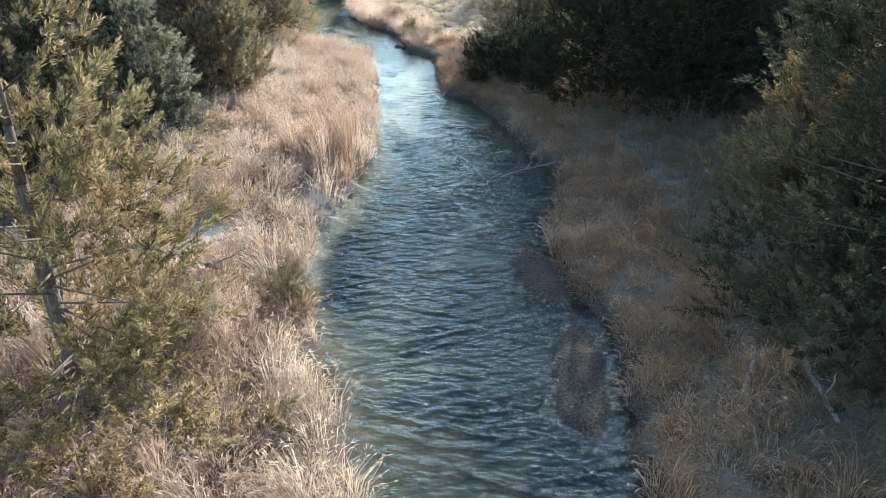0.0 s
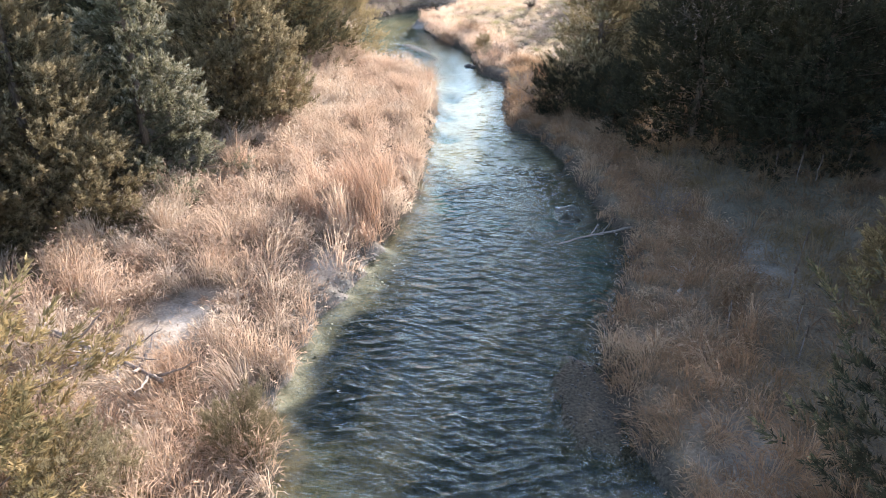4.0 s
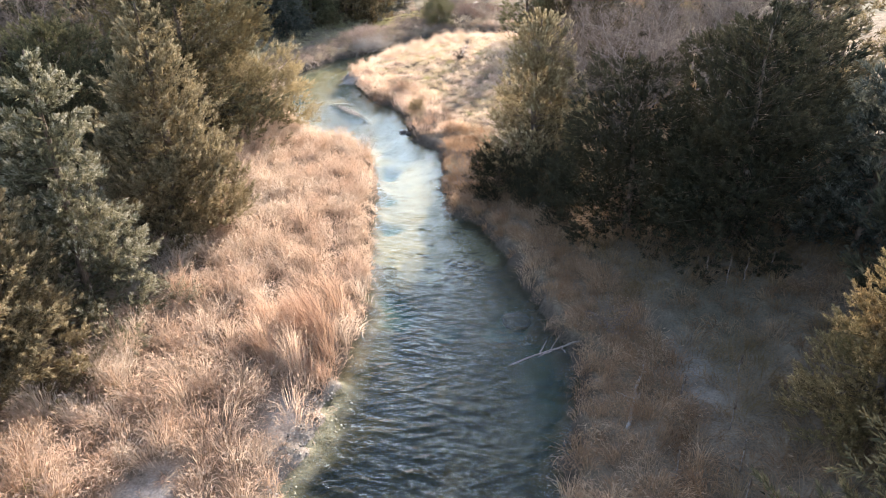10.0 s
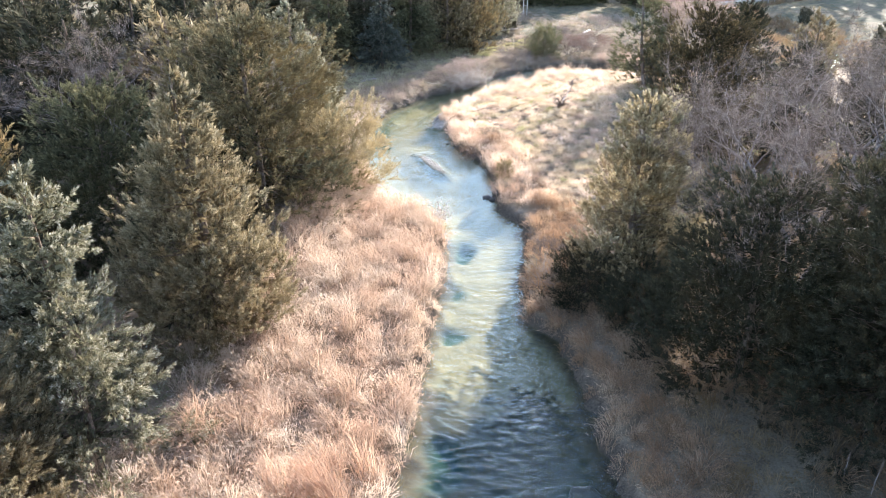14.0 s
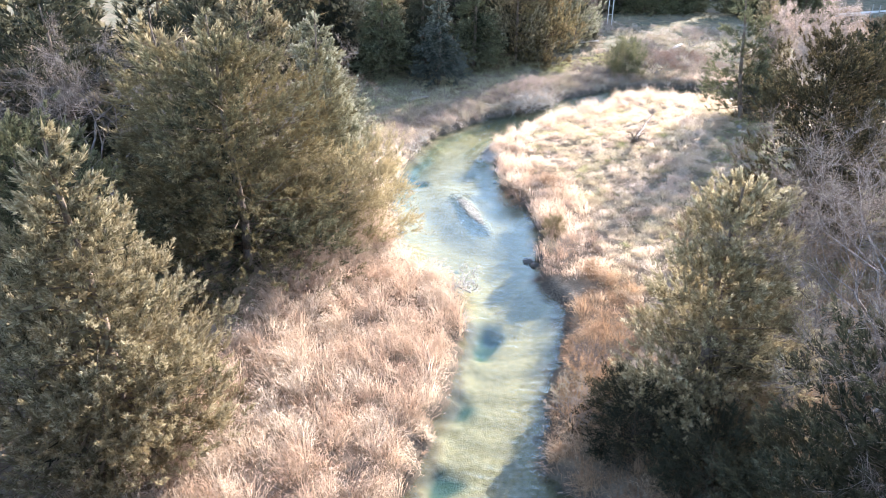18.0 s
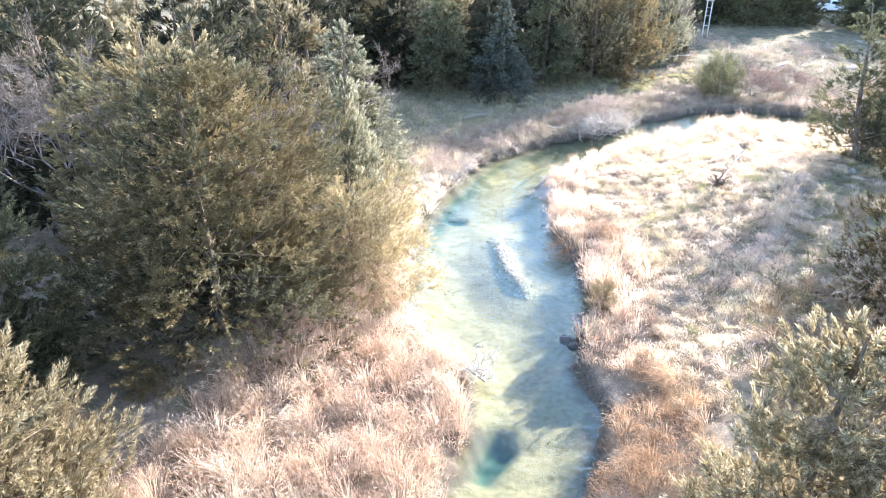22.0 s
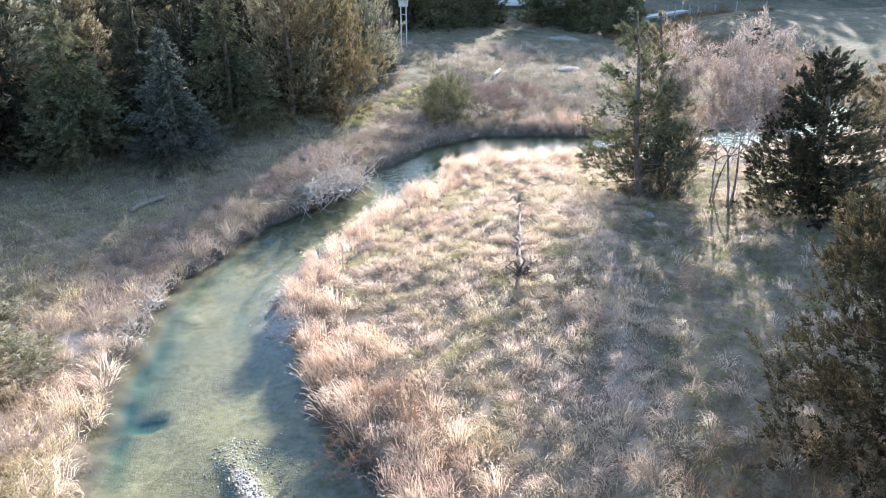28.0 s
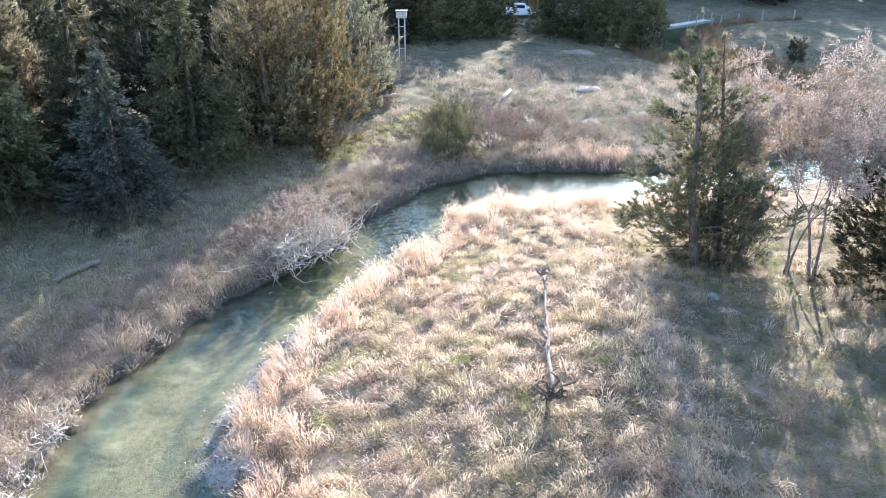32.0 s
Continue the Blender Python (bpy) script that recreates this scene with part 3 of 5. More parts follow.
# ---------------------------------------------------------------- trees
def cedar_meshes(seed, tall=9.0, reach=2.6, limbs=170, sprays=14, blades=8, low=0.25, style="cedar", size=1.0, thin=1.0, core=900, plume=1.0):
    """Trunk and crown of an evergreen, foot at the origin: limbs that carry pads of feathery plumes."""
    r = np.random.default_rng(seed)
    shapes = {"cedar": lambda k: np.clip(1 - k, 0, 1) ** 0.62 * (0.8 + 0.2 * np.minimum(1, k * 5)),
              "cone": lambda k: (1 - k) ** 0.95 * (0.86 + 0.14 * np.minimum(1, k * 6)),
              "round": lambda k: np.sqrt(np.clip(1 - np.abs(k * 1.1 - 0.1) ** 2.2, 0.01, 1)),
              "spruce": lambda k: (1 - k) ** 0.9,
              "rag": lambda k: (1 - k) ** 0.72 * (1 + 0.16 * np.sin(k * 31)),
              "pine": lambda k: np.sqrt(np.clip(1 - (k * 1.3 - 0.35) ** 2, 0.02, 1)) * 0.9,
              "birch": lambda k: np.sqrt(np.clip(1 - np.abs(k * 1.7 - 0.75) ** 2, 0.02, 1))}
    rise = {"cedar": 0.6, "cone": 0.35, "round": 0.45, "spruce": -0.1, "rag": 0.35, "pine": 0.35, "birch": 0.9}[style]
    n = limbs
    kk = np.linspace(0, 1, 400)
    share = np.cumsum(shapes[style](kk) + 0.12)
    k = np.interp((np.arange(n) + r.random(n)) / n, share / share[-1], kk)
    z = low + (tall * 0.97 - low) * k
    a = r.random(n) * 2 * np.pi + np.arange(n) * 2.4
    lob = 1 + 0.12 * np.sin(a * 2 + seed) + 0.10 * np.sin(a * 3 + k * 9 + seed) + 0.06 * np.sin(a * 7 + k * 31)
    ln = reach * shapes[style](k) * lob * r.uniform(0.84, 1.06, n) + 0.10
    up = rise * (k * 1.5 - 0.12) + r.normal(0, 0.15, n)
    s = np.column_stack([np.zeros(n), np.zeros(n), z])
    e = s + np.column_stack([np.cos(a) * ln, np.sin(a) * ln, up * ln])
    e[:, 2] = np.maximum(e[:, 2], 0.12)
    lv, lf = tubes(s[::2], (s + (e - s) * 0.92)[::2], (0.012 + 0.03 * (1 - k))[::2], 0.005, 3)
    zs = np.linspace(0, tall * 0.97, 9)
    bend = np.column_stack([0.10 * np.sin(zs * 0.7 + seed), 0.10 * np.cos(zs * 0.6 + seed * 2), zs]) - [0.10 * math.sin(seed), 0.10 * math.cos(seed * 2), 0]
    rad = 0.02 * tall * (1 - zs / tall) ** 0.8 + 0.015
    trunk = join(tubes(bend[:-1], bend[1:], rad[:-1], rad[1:], 8), (lv, lf))
    # plumes: leaning tufts of short sprays, gathered in pads round the outer half of each limb
    n = limbs * sprays
    li = np.searchsorted(np.cumsum(ln + 0.45) / (ln + 0.45).sum(), (np.arange(n) + r.random(n)) / n).clip(0, limbs - 1)
    u = 1 - 0.62 * r.random(n) ** 1.7
    d = unit(e - s)[li]
    off = r.normal(size=(n, 3)) * (0.10 + 0.13 * ln[li] * (1.3 - u))[:, None] * [1, 1, 0.8]
    lift = {"cedar": 0.75, "cone": 0.85, "round": 0.55, "spruce": -0.12, "rag": 0.35, "pine": 0.5, "birch": 1.0}[style]
    way = unit(d * [0.75, 0.75, 0.35] + unit(off) * 0.35 + r.normal(size=(n, 3)) * 0.22 + [0, 0, lift])
    pl = r.uniform(0.30, 0.68, n) * plume * (0.75 + 0.12 * ln[li])
    root = s[li] + (e - s)[li] * u[:, None] + off - way * (pl * 0.45)[:, None]
    m = n * blades
    ci = np.repeat(np.arange(n), blades)
    w = r.random(m) ** 0.85
    rad = r.normal(size=(m, 3))
    base = root[ci] + way[ci] * (pl[ci] * w)[:, None] + rad * (0.085 * pl[ci] * (1.15 - w))[:, None]
    base[:, 2] = np.maximum(base[:, 2], 0.08)
    out = way[ci] * 1.0 + unit(rad) * (0.85 - 0.4 * w)[:, None] + r.normal(size=(m, 3)) * 0.15
    sz = r.uniform(0.13, 0.27, m) * size * (1.1 - 0.4 * w)
    cv, cf = spikes(base, out, sz, sz * r.uniform(0.18, 0.35, m) * thin)
    # shade inside the crown and light on plume tips are put into this tone
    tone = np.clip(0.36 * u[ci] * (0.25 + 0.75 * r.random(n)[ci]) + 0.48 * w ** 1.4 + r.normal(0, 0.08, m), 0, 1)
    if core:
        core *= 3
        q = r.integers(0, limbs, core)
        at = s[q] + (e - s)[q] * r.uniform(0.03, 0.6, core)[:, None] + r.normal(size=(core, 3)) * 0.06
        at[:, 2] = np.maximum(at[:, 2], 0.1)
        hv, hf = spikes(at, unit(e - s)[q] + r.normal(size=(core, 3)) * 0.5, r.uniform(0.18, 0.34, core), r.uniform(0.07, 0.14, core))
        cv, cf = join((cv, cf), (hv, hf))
        # core spikes take the darkest tone, standing for shade deep in the crown
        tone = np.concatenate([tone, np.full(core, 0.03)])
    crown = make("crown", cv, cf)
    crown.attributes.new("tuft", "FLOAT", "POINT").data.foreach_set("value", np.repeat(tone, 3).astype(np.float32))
    return make("trunk", *trunk, True), crown


def bare_meshes(seed, tall=9.0, spread=0.55, first=3, levels=5, twigs=5, radius=0.12, leaf=0.0, low=0.25, stout=1.0):
    """A leafless tree or bush: thick limbs as one mesh, fine twigs as the crown."""
    r = np.random.default_rng(seed)
    segs, tips = [], []

    def grow(p, d, length, rad, level):
        steps = 3
        q = p
        for _ in range(steps):
            d2 = d + r.normal(size=3) * 0.24
            d2[2] += 0.05
            d = d2 / np.linalg.norm(d2)
            nq = q + d * length / steps
            segs.append((q, nq, rad, rad * 0.82))
            q, rad = nq, rad * 0.82
            if level >= 2:
                tips.append((q, d))
        if level >= levels:
            return
        for _ in range(2 if level > 1 else 3):
            dd = d + r.normal(size=3) * spread
            dd[2] = abs(dd[2]) * 0.7 + 0.22 if level < 3 else dd[2]
            dd /= np.linalg.norm(dd)
            grow(q, dd, length * r.uniform(0.62, 0.86), rad * 0.75, level + 1)

    for j in range(first):
        a = j * 2 * math.pi / first + r.random()
        d = np.array([math.cos(a) * low, math.sin(a) * low, 1.0])
        grow(np.array([math.cos(a) * 0.12, math.sin(a) * 0.12, -0.1]), d / np.linalg.norm(d), tall * 0.30, radius, 0)
    a, b = np.array([s[0] for s in segs]), np.array([s[1] for s in segs])
    ra, rb = np.array([s[2] for s in segs]), np.array([s[3] for s in segs])
    k = tall / max(b[:, 2].max(), 0.1) * 0.93
    a, b = a * k, b * k
    limbs = tubes(a, b, np.maximum(ra, 0.008 * stout), np.maximum(rb, 0.006 * stout), 4)
    tp, td = np.array([t[0] for t in tips]) * k, np.array([t[1] for t in tips])
    m = len(tp) * twigs
    i = np.repeat(np.arange(len(tp)), twigs)
    way = td[i] + r.normal(size=(m, 3)) * 0.75
    way[:, 2] += 0.15
    ln = r.uniform(0.12, 0.42, m) * tall / 9
    v = kites(tp[i] + r.normal(size=(m, 3)) * 0.05, way, ln, r.uniform(0.012, 0.026, m) * (0.7 + tall / 20) * stout, 0.05, 0.4)
    if leaf:
        j = r.integers(0, m, int(m * leaf))
        at = (tp[i] + unit(way) * ln[:, None] * 0.7)[j]
        v = join(v, kites(at, r.normal(size=(len(j), 3)), r.uniform(0.05, 0.10, len(j)), 0.05))
    return make("limbs", *limbs, True), make("twigs", *v)


def tree(kind, x, y, tall, mat, label, meshes, rz=0.0, wide=1.0, category="tree", group="", crown="crown", stem="trunk", bark_mat=None, name=None, native=9.0, lean=0.0):
    ob = new(name or kind)
    sc = tall / native
    ob.matrix_basis = pose(x, y, ground_z(x, y) - 0.05, 0, lean, 0) @ pose(0, 0, 0, 0, 0, rz) @ Matrix.Diagonal((sc * wide, sc * wide, sc, 1))
    tagged(ob, label, category, group)
    for nm, me, mt in ((stem, meshes[0], bark_mat or M_BARK), (crown, meshes[1], mat)):
        if not me.materials:
            me.materials.append(mt)
        o = new(nm, me)
        o.material_slots[0].link = "OBJECT"
        o.material_slots[0].material = mt
        o.parent = ob
    return ob


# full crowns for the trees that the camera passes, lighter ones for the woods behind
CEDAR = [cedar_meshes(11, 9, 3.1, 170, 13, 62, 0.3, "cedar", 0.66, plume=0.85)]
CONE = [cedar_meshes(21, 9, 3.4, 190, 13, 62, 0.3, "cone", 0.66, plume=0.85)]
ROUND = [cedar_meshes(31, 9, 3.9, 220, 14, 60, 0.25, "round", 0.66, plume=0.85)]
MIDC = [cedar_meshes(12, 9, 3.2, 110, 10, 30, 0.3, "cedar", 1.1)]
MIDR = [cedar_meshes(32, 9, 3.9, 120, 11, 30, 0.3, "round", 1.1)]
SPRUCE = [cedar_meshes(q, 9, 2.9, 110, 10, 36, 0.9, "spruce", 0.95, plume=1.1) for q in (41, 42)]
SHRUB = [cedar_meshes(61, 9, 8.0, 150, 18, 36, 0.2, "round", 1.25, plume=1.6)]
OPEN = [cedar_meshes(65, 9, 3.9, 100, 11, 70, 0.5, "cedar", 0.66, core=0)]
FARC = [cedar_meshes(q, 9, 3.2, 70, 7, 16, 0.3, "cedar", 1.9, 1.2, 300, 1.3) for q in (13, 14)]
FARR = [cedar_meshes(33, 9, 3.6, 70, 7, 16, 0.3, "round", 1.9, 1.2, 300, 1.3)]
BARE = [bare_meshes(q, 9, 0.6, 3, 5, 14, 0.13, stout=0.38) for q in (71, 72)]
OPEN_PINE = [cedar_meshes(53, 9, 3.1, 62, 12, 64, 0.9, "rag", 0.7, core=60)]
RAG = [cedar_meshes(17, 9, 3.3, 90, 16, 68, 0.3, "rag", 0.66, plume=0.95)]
BIRCH = [bare_meshes(81, 9, 0.42, 2, 6, 6, 0.085, 1.3, 0.10)]
BUSH = [bare_meshes(q, 9, 0.75, 8, 3, 10, 0.10, 0.0, 0.75, 3.2) for q in (91, 92)]

GREENS = [
    # mesh, x, y, height, material, width, label
    (OPEN[0], -7.2, 11.4, 8.8, M_RUST, 1.05, "rusty gold cedar leaning over the creek bank"),
    (RAG[0], -13.1, 29.6, 10.0, M_SILVER, 0.82, "silvery green juniper with ragged pointed top"),
    (CONE[0], -14.6, 25.6, 9.4, M_OLIVE, 1.05, "olive green cedar beside the reed bank"),
    (CEDAR[0], -14.5, 22.5, 6.0, M_OLIVE, 1.0, "low olive cedar at the edge of dry grass"),
    (CONE[0], -12.5, 36.9, 11.0, M_OLIVE, 0.98, "tall conical olive cedar beside the reed bank"),
    (ROUND[0], -15.5, 48.9, 10.9, M_CEDAR, 1.02, "large rounded olive cedar with golden upper side"),
    (CONE[0], -19.2, 53.4, 11.4, M_OLIVE, 0.9, "tall golden brown cedar behind the big cedar"),
    (SHRUB[0], -13.0, 54.8, 4.6, M_STRAW, 0.82, "spreading straw-coloured juniper leaning towards the creek"),
    (CEDAR[0], -15.3, 58.4, 8.6, M_SILVER, 0.62, "small silver blue juniper above the bank"),
    (RAG[0], -19.6, 65.0, 10.2, M_SILVER, 0.9, "frosted silvery juniper among cedars"),
    (ROUND[0], -19.4, 41.6, 8.6, M_PINE, 0.9, "deep green cedar beside the conical cedar"),
    (CEDAR[0], -19.0, 33.5, 8.5, M_DARK, 1.0, "dark green cedar in the woods"),
    (CONE[0], -24.6, 39.0, 9.6, M_RUST, 1.0, "golden cedar in the woods"),
        (FARC[0], -24.5, 57.5, 8.5, M_DARK, 0.9, "dark green cedar in the woods"),
    (FARC[1], -22.0, 25.0, 8.5, M_OLIVE, 1.0, "olive cedar in the woods"),
    (MIDC[0], -15.0, 16.5, 8.5, M_DARK, 1.0, "dark cedar standing back from the creek"),
    (SPRUCE[0], -24.5, 87.8, 10.6, M_PINE, 1.0, "dark spruce with bare lower trunk"),
    (SPRUCE[1], -18.9, 88.0, 9.0, M_BLUE, 0.92, "blue spruce with drooping tiers of branches"),
    (SPRUCE[1], -29.6, 87.6, 10.0, M_DARK, 1.0, "dark spruce at the wood's edge"),
    (FARC[0], -34.0, 89.0, 9.8, M_DARK, 1.0, "dark cedar at the wood's edge"),
    (MIDC[0], -27.0, 93.5, 11.0, M_OLIVE, 0.95, "olive cedar at the wood's edge"),
    (SPRUCE[0], -21.6, 91.5, 10.6, M_DARK, 1.0, "dark spruce at the wood's edge"),
    (SPRUCE[1], -17.6, 95.6, 10.8, M_PINE, 1.0, "dark spruce at the wood's edge"),
    (MIDR[0], -13.8, 98.4, 10.2, M_OLIVE, 0.8, "olive cedar at the wood's edge"),
    (MIDR[0], -10.8, 100.2, 10.0, M_RUST, 0.75, "golden olive cedar at the wood's edge"),
    (FARC[0], -20.5, 98.5, 10.5, M_DARK, 1.0, "dark cedar deep in the woods"),
    (FARC[1], -27.0, 97.0, 10.5, M_DARK, 1.0, "dark cedar deep in the woods"),
    (FARC[0], -13.8, 104.0, 9.5, M_DARK, 1.0, "dark cedar deep in the woods"),
    (FARC[1], -35.0, 93.0, 10.5, M_DARK, 1.0, "dark cedar deep in the woods"),
    (MIDR[0], -9.0, 108.5, 8.5, M_SILVER, 0.7, "pale grey green cedar at the clearing"),
    (FARC[0], -9.5, 134.0, 10.0, M_DARK, 1.1, "dark cedar across the clearing"),
    (FARC[1], -16.0, 124.0, 10.0, M_DARK, 1.1, "dark cedar across the clearing"),
    (FARC[0], -6.0, 143.0, 10.0, M_DARK, 1.1, "dark cedar across the clearing"),
    (FARC[0], 3.0, 158.0, 9.0, M_DARK, 1.1, "dark cedar behind the parked truck"),
    (FARC[1], 10.0, 162.0, 9.0, M_DARK, 1.1, "dark cedar behind the parked truck"),
    (MIDC[0], -6.4, 136, 10.5, M_PINE, 1.1, "dark cedar across the clearing"),
    (MIDR[0], -3.0, 137.5, 10, M_PINE, 1.0, "dark cedar across the clearing"),
    (MIDC[0], 0.2, 139.5, 10.5, M_PINE, 1.15, "dark cedar across the clearing"),
    (MIDC[0], 3.2, 142.5, 10, M_PINE, 1.1, "dark cedar across the clearing"),
    (MIDC[0], 10.4, 141, 9.5, M_PINE, 1.1, "dark cedar across the clearing"),
    (MIDR[0], 13.4, 140, 9, M_PINE, 0.95, "dark cedar across the clearing"),
    (MIDC[0], 16.4, 139.5, 9.5, M_PINE, 1.15, "dark cedar across the clearing"),
    (MIDR[0], 19.2, 139, 8.6, M_PINE, 0.9, "dark cedar across the clearing"),
    (MIDC[0], 21.2, 138.6, 7.5, M_PINE, 1.0, "dark cedar across the clearing"),
    # east bank
    (CEDAR[0], 12.4, 22.8, 6.0, M_RUST, 1.1, "rusty golden cedar on the shaded slope"),
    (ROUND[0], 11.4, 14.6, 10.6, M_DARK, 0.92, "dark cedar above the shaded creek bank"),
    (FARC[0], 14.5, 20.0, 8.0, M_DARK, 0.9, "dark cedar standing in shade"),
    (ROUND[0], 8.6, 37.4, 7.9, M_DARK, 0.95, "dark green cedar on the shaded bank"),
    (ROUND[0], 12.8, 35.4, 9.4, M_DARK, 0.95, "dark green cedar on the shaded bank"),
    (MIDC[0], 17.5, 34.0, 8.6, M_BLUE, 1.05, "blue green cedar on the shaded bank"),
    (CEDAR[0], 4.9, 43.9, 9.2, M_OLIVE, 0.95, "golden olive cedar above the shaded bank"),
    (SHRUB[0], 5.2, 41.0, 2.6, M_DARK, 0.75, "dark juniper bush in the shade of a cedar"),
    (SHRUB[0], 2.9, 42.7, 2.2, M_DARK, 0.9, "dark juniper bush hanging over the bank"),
    (SHRUB[0], -2.4, 58.3, 1.3, M_OLIVE, 0.55, "olive juniper bush on the creek's edge"),
    (MIDC[0], 15.5, 42.0, 9.0, M_DARK, 1.1, "dark cedar behind bare trees"),
    (FARC[0], 21.5, 39.0, 9.0, M_DARK, 1.1, "dark cedar behind bare trees"),
    (ROUND[0], 9.9, 61.6, 9.4, M_UMBER, 0.8, "bushy cedar coloured with a golden backlit rim and shaded inside"),
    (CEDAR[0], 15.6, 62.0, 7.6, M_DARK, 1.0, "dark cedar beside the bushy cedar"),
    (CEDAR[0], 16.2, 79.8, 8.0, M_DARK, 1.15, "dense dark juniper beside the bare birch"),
    (OPEN_PINE[0], 8.0, 81.4, 10.0, M_PINE, 0.85, "open crowned pine by the creek bend"),
    (SHRUB[0], 9.6, 82.2, 3.2, M_BLUE, 0.5, "low blue green juniper under the pine"),
    (OPEN_PINE[0], 10.0, 84.2, 10.0, M_OLIVE, 0.75, "golden pine by the creek bend"),
    (FARC[1], 23.5, 87.0, 7.0, M_OLIVE, 1.0, "olive cedar on the meadow"),
    (FARC[1], 24.0, 72.0, 7.5, M_DARK, 0.9, "dark cedar on the meadow's far side"),
    (SHRUB[0], -4.0, 16.2, 1.3, M_OLIVE, 0.7, "low olive juniper reaching over the water"),
    (SHRUB[0], -6.2, 14.0, 1.6, M_OLIVE, 0.9, "low olive juniper under the leaning cedar"),
    (SHRUB[0], -7.4, 110.6, 1.7, M_DARK, 0.6, "dark fallen juniper on the clearing"),
    (SHRUB[0], -2.3, 100.0, 3.2, M_PINE, 0.75, "dark green juniper bush at the bend"),
    (SHRUB[0], 34.0, 129.0, 2.0, M_DARK, 0.5, "small round juniper on the far meadow"),
]
LEANING = {(8.0, 81.4): -8.0, (10.0, 84.2): -8.0, (16.2, 79.8): -5.0, (11.7, 81.0): -9.0, (12.4, 80.3): -8.5}
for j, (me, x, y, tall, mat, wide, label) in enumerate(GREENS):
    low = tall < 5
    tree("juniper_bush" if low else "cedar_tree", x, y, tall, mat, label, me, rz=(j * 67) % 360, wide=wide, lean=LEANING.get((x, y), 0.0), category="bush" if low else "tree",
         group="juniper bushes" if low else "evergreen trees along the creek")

for j, (me, x, y, tall, mt) in enumerate([(FARC[0], -26, 62, 10.5, M_DARK), (FARC[1], -27.5, 70, 10.5, M_OLIVE), (FARR[0], -31, 77, 10.5, M_DARK), (FARC[1], -23.5, 54.5, 10.5, M_OLIVE),
                                          (FARR[0], -30, 54, 11, M_DARK), (FARC[0], -29, 42, 10.5, M_DARK), (FARC[1], -24, 31, 10, M_OLIVE), (FARR[0], -29, 34, 10.5, M_DARK),
                                          (FARC[0], -33, 66, 10.5, M_DARK), (FARR[0], -37, 72, 10.5, M_OLIVE), (FARC[1], -32, 71, 10, M_DARK), (FARC[0], -39, 62, 11, M_DARK), (FARR[0], -35, 57, 10.5, M_DARK), (FARC[0], -27, 24, 10, M_OLIVE), (FARC[0], -22, 17, 9.5, M_DARK), (FARR[0], -36, 84, 10.5, M_DARK), (FARC[1], -30, 90, 10.5, M_OLIVE),
                                          (FARC[0], -17, 100, 10, M_DARK), (FARR[0], -23, 104, 10.5, M_DARK), (FARC[1], -12, 112, 9.5, M_DARK), (FARR[0], -18, 114, 10, M_DARK),
                                          (FARC[1], 19, 46, 9.5, M_DARK), (FARC[0], 23, 52, 9.5, M_OLIVE), (FARR[0], 20, 58, 8.5, M_DARK), (FARC[0], 21, 28, 9, M_DARK), (FARC[1], 17, 27, 8.5, M_DARK)]):
    tree("cedar_tree", x, y, tall, mt, "cedar in the thick of the woods", me, rz=j * 83, wide=1.1, group="evergreen trees of the woods")
# an unseen tall stand, added beyond the clearing to throw shade across it
for j in range(42):
    tree("shade_pine", -12 + j % 21 * 6.2 + (j * 7 % 5) * 0.6, 186 + j // 21 * 8 + (j * 5 % 7) * 0.7, 24 + (j * 3 % 5), M_DARK, "unseen tall pine added to shade the clearing", (FARC[0], FARR[0], FARC[1])[j % 3],
         rz=j * 71, wide=0.62, group="evergreen trees of the woods")
# woods that close the valley on both sides
wood = np.random.default_rng(3)
WOODS = [(-62, -30, 12, 118, 30), (24, 62, 8, 66, 16), (-60, 90, 176, 215, 20), (-45, -18, 108, 170, 14)]
for x0, x1, y0, y1, count in WOODS:
    for _ in range(count):
        x, y, tall = wood.uniform(x0, x1), wood.uniform(y0, y1), wood.uniform(7.5, 11)
        me = (FARC[0], FARC[1], FARR[0])[wood.integers(3)]
        tree("cedar_tree", x, y, tall, M_OLIVE if wood.random() < 0.35 else M_DARK, "cedar in the woods that close the valley", me, rz=wood.uniform(0, 360),
             wide=1.05, group="evergreen trees of the woods")

BARES = [
    (BARE[0], 11.8, 43.5, 12.4, M_TWIG, 1.15, "large leafless grey tree with dense twigs"),
    (BARE[1], 10.3, 46.4, 9.8, M_TWIG, 1.05, "leafless grey tree with spreading limbs"),
    (BARE[0], 14.5, 50.0, 12.0, M_TWIG, 1.15, "leafless grey tree with dense twigs"),
    (BARE[1], -26.0, 51.0, 11.5, M_TWIG, 1.15, "leafless grey tree among cedars"),
    (BARE[0], -22.0, 66.5, 9.0, M_TWIG, 1.15, "leafless grey tree behind silver junipers"),
    (BARE[1], -19.5, 54.0, 9.5, M_TWIG, 1.0, "leafless grey tree between cedars"),
    (BARE[1], 17.5, 53.5, 11.5, M_TWIG, 1.15, "leafless grey tree with dense twigs"),
    (BIRCH[0], 11.7, 81.0, 9.4, M_BUFF, 0.7, "slender leafless birch stem with pale twigs"),
    (BIRCH[0], 12.4, 80.3, 10.1, M_BUFF, 0.9, "slender leafless birch with pale buff twigs"),
    (BARE[1], -8.2, 113.0, 7.5, M_TWIG, 0.8, "pale leafless tree at the clearing"),
]
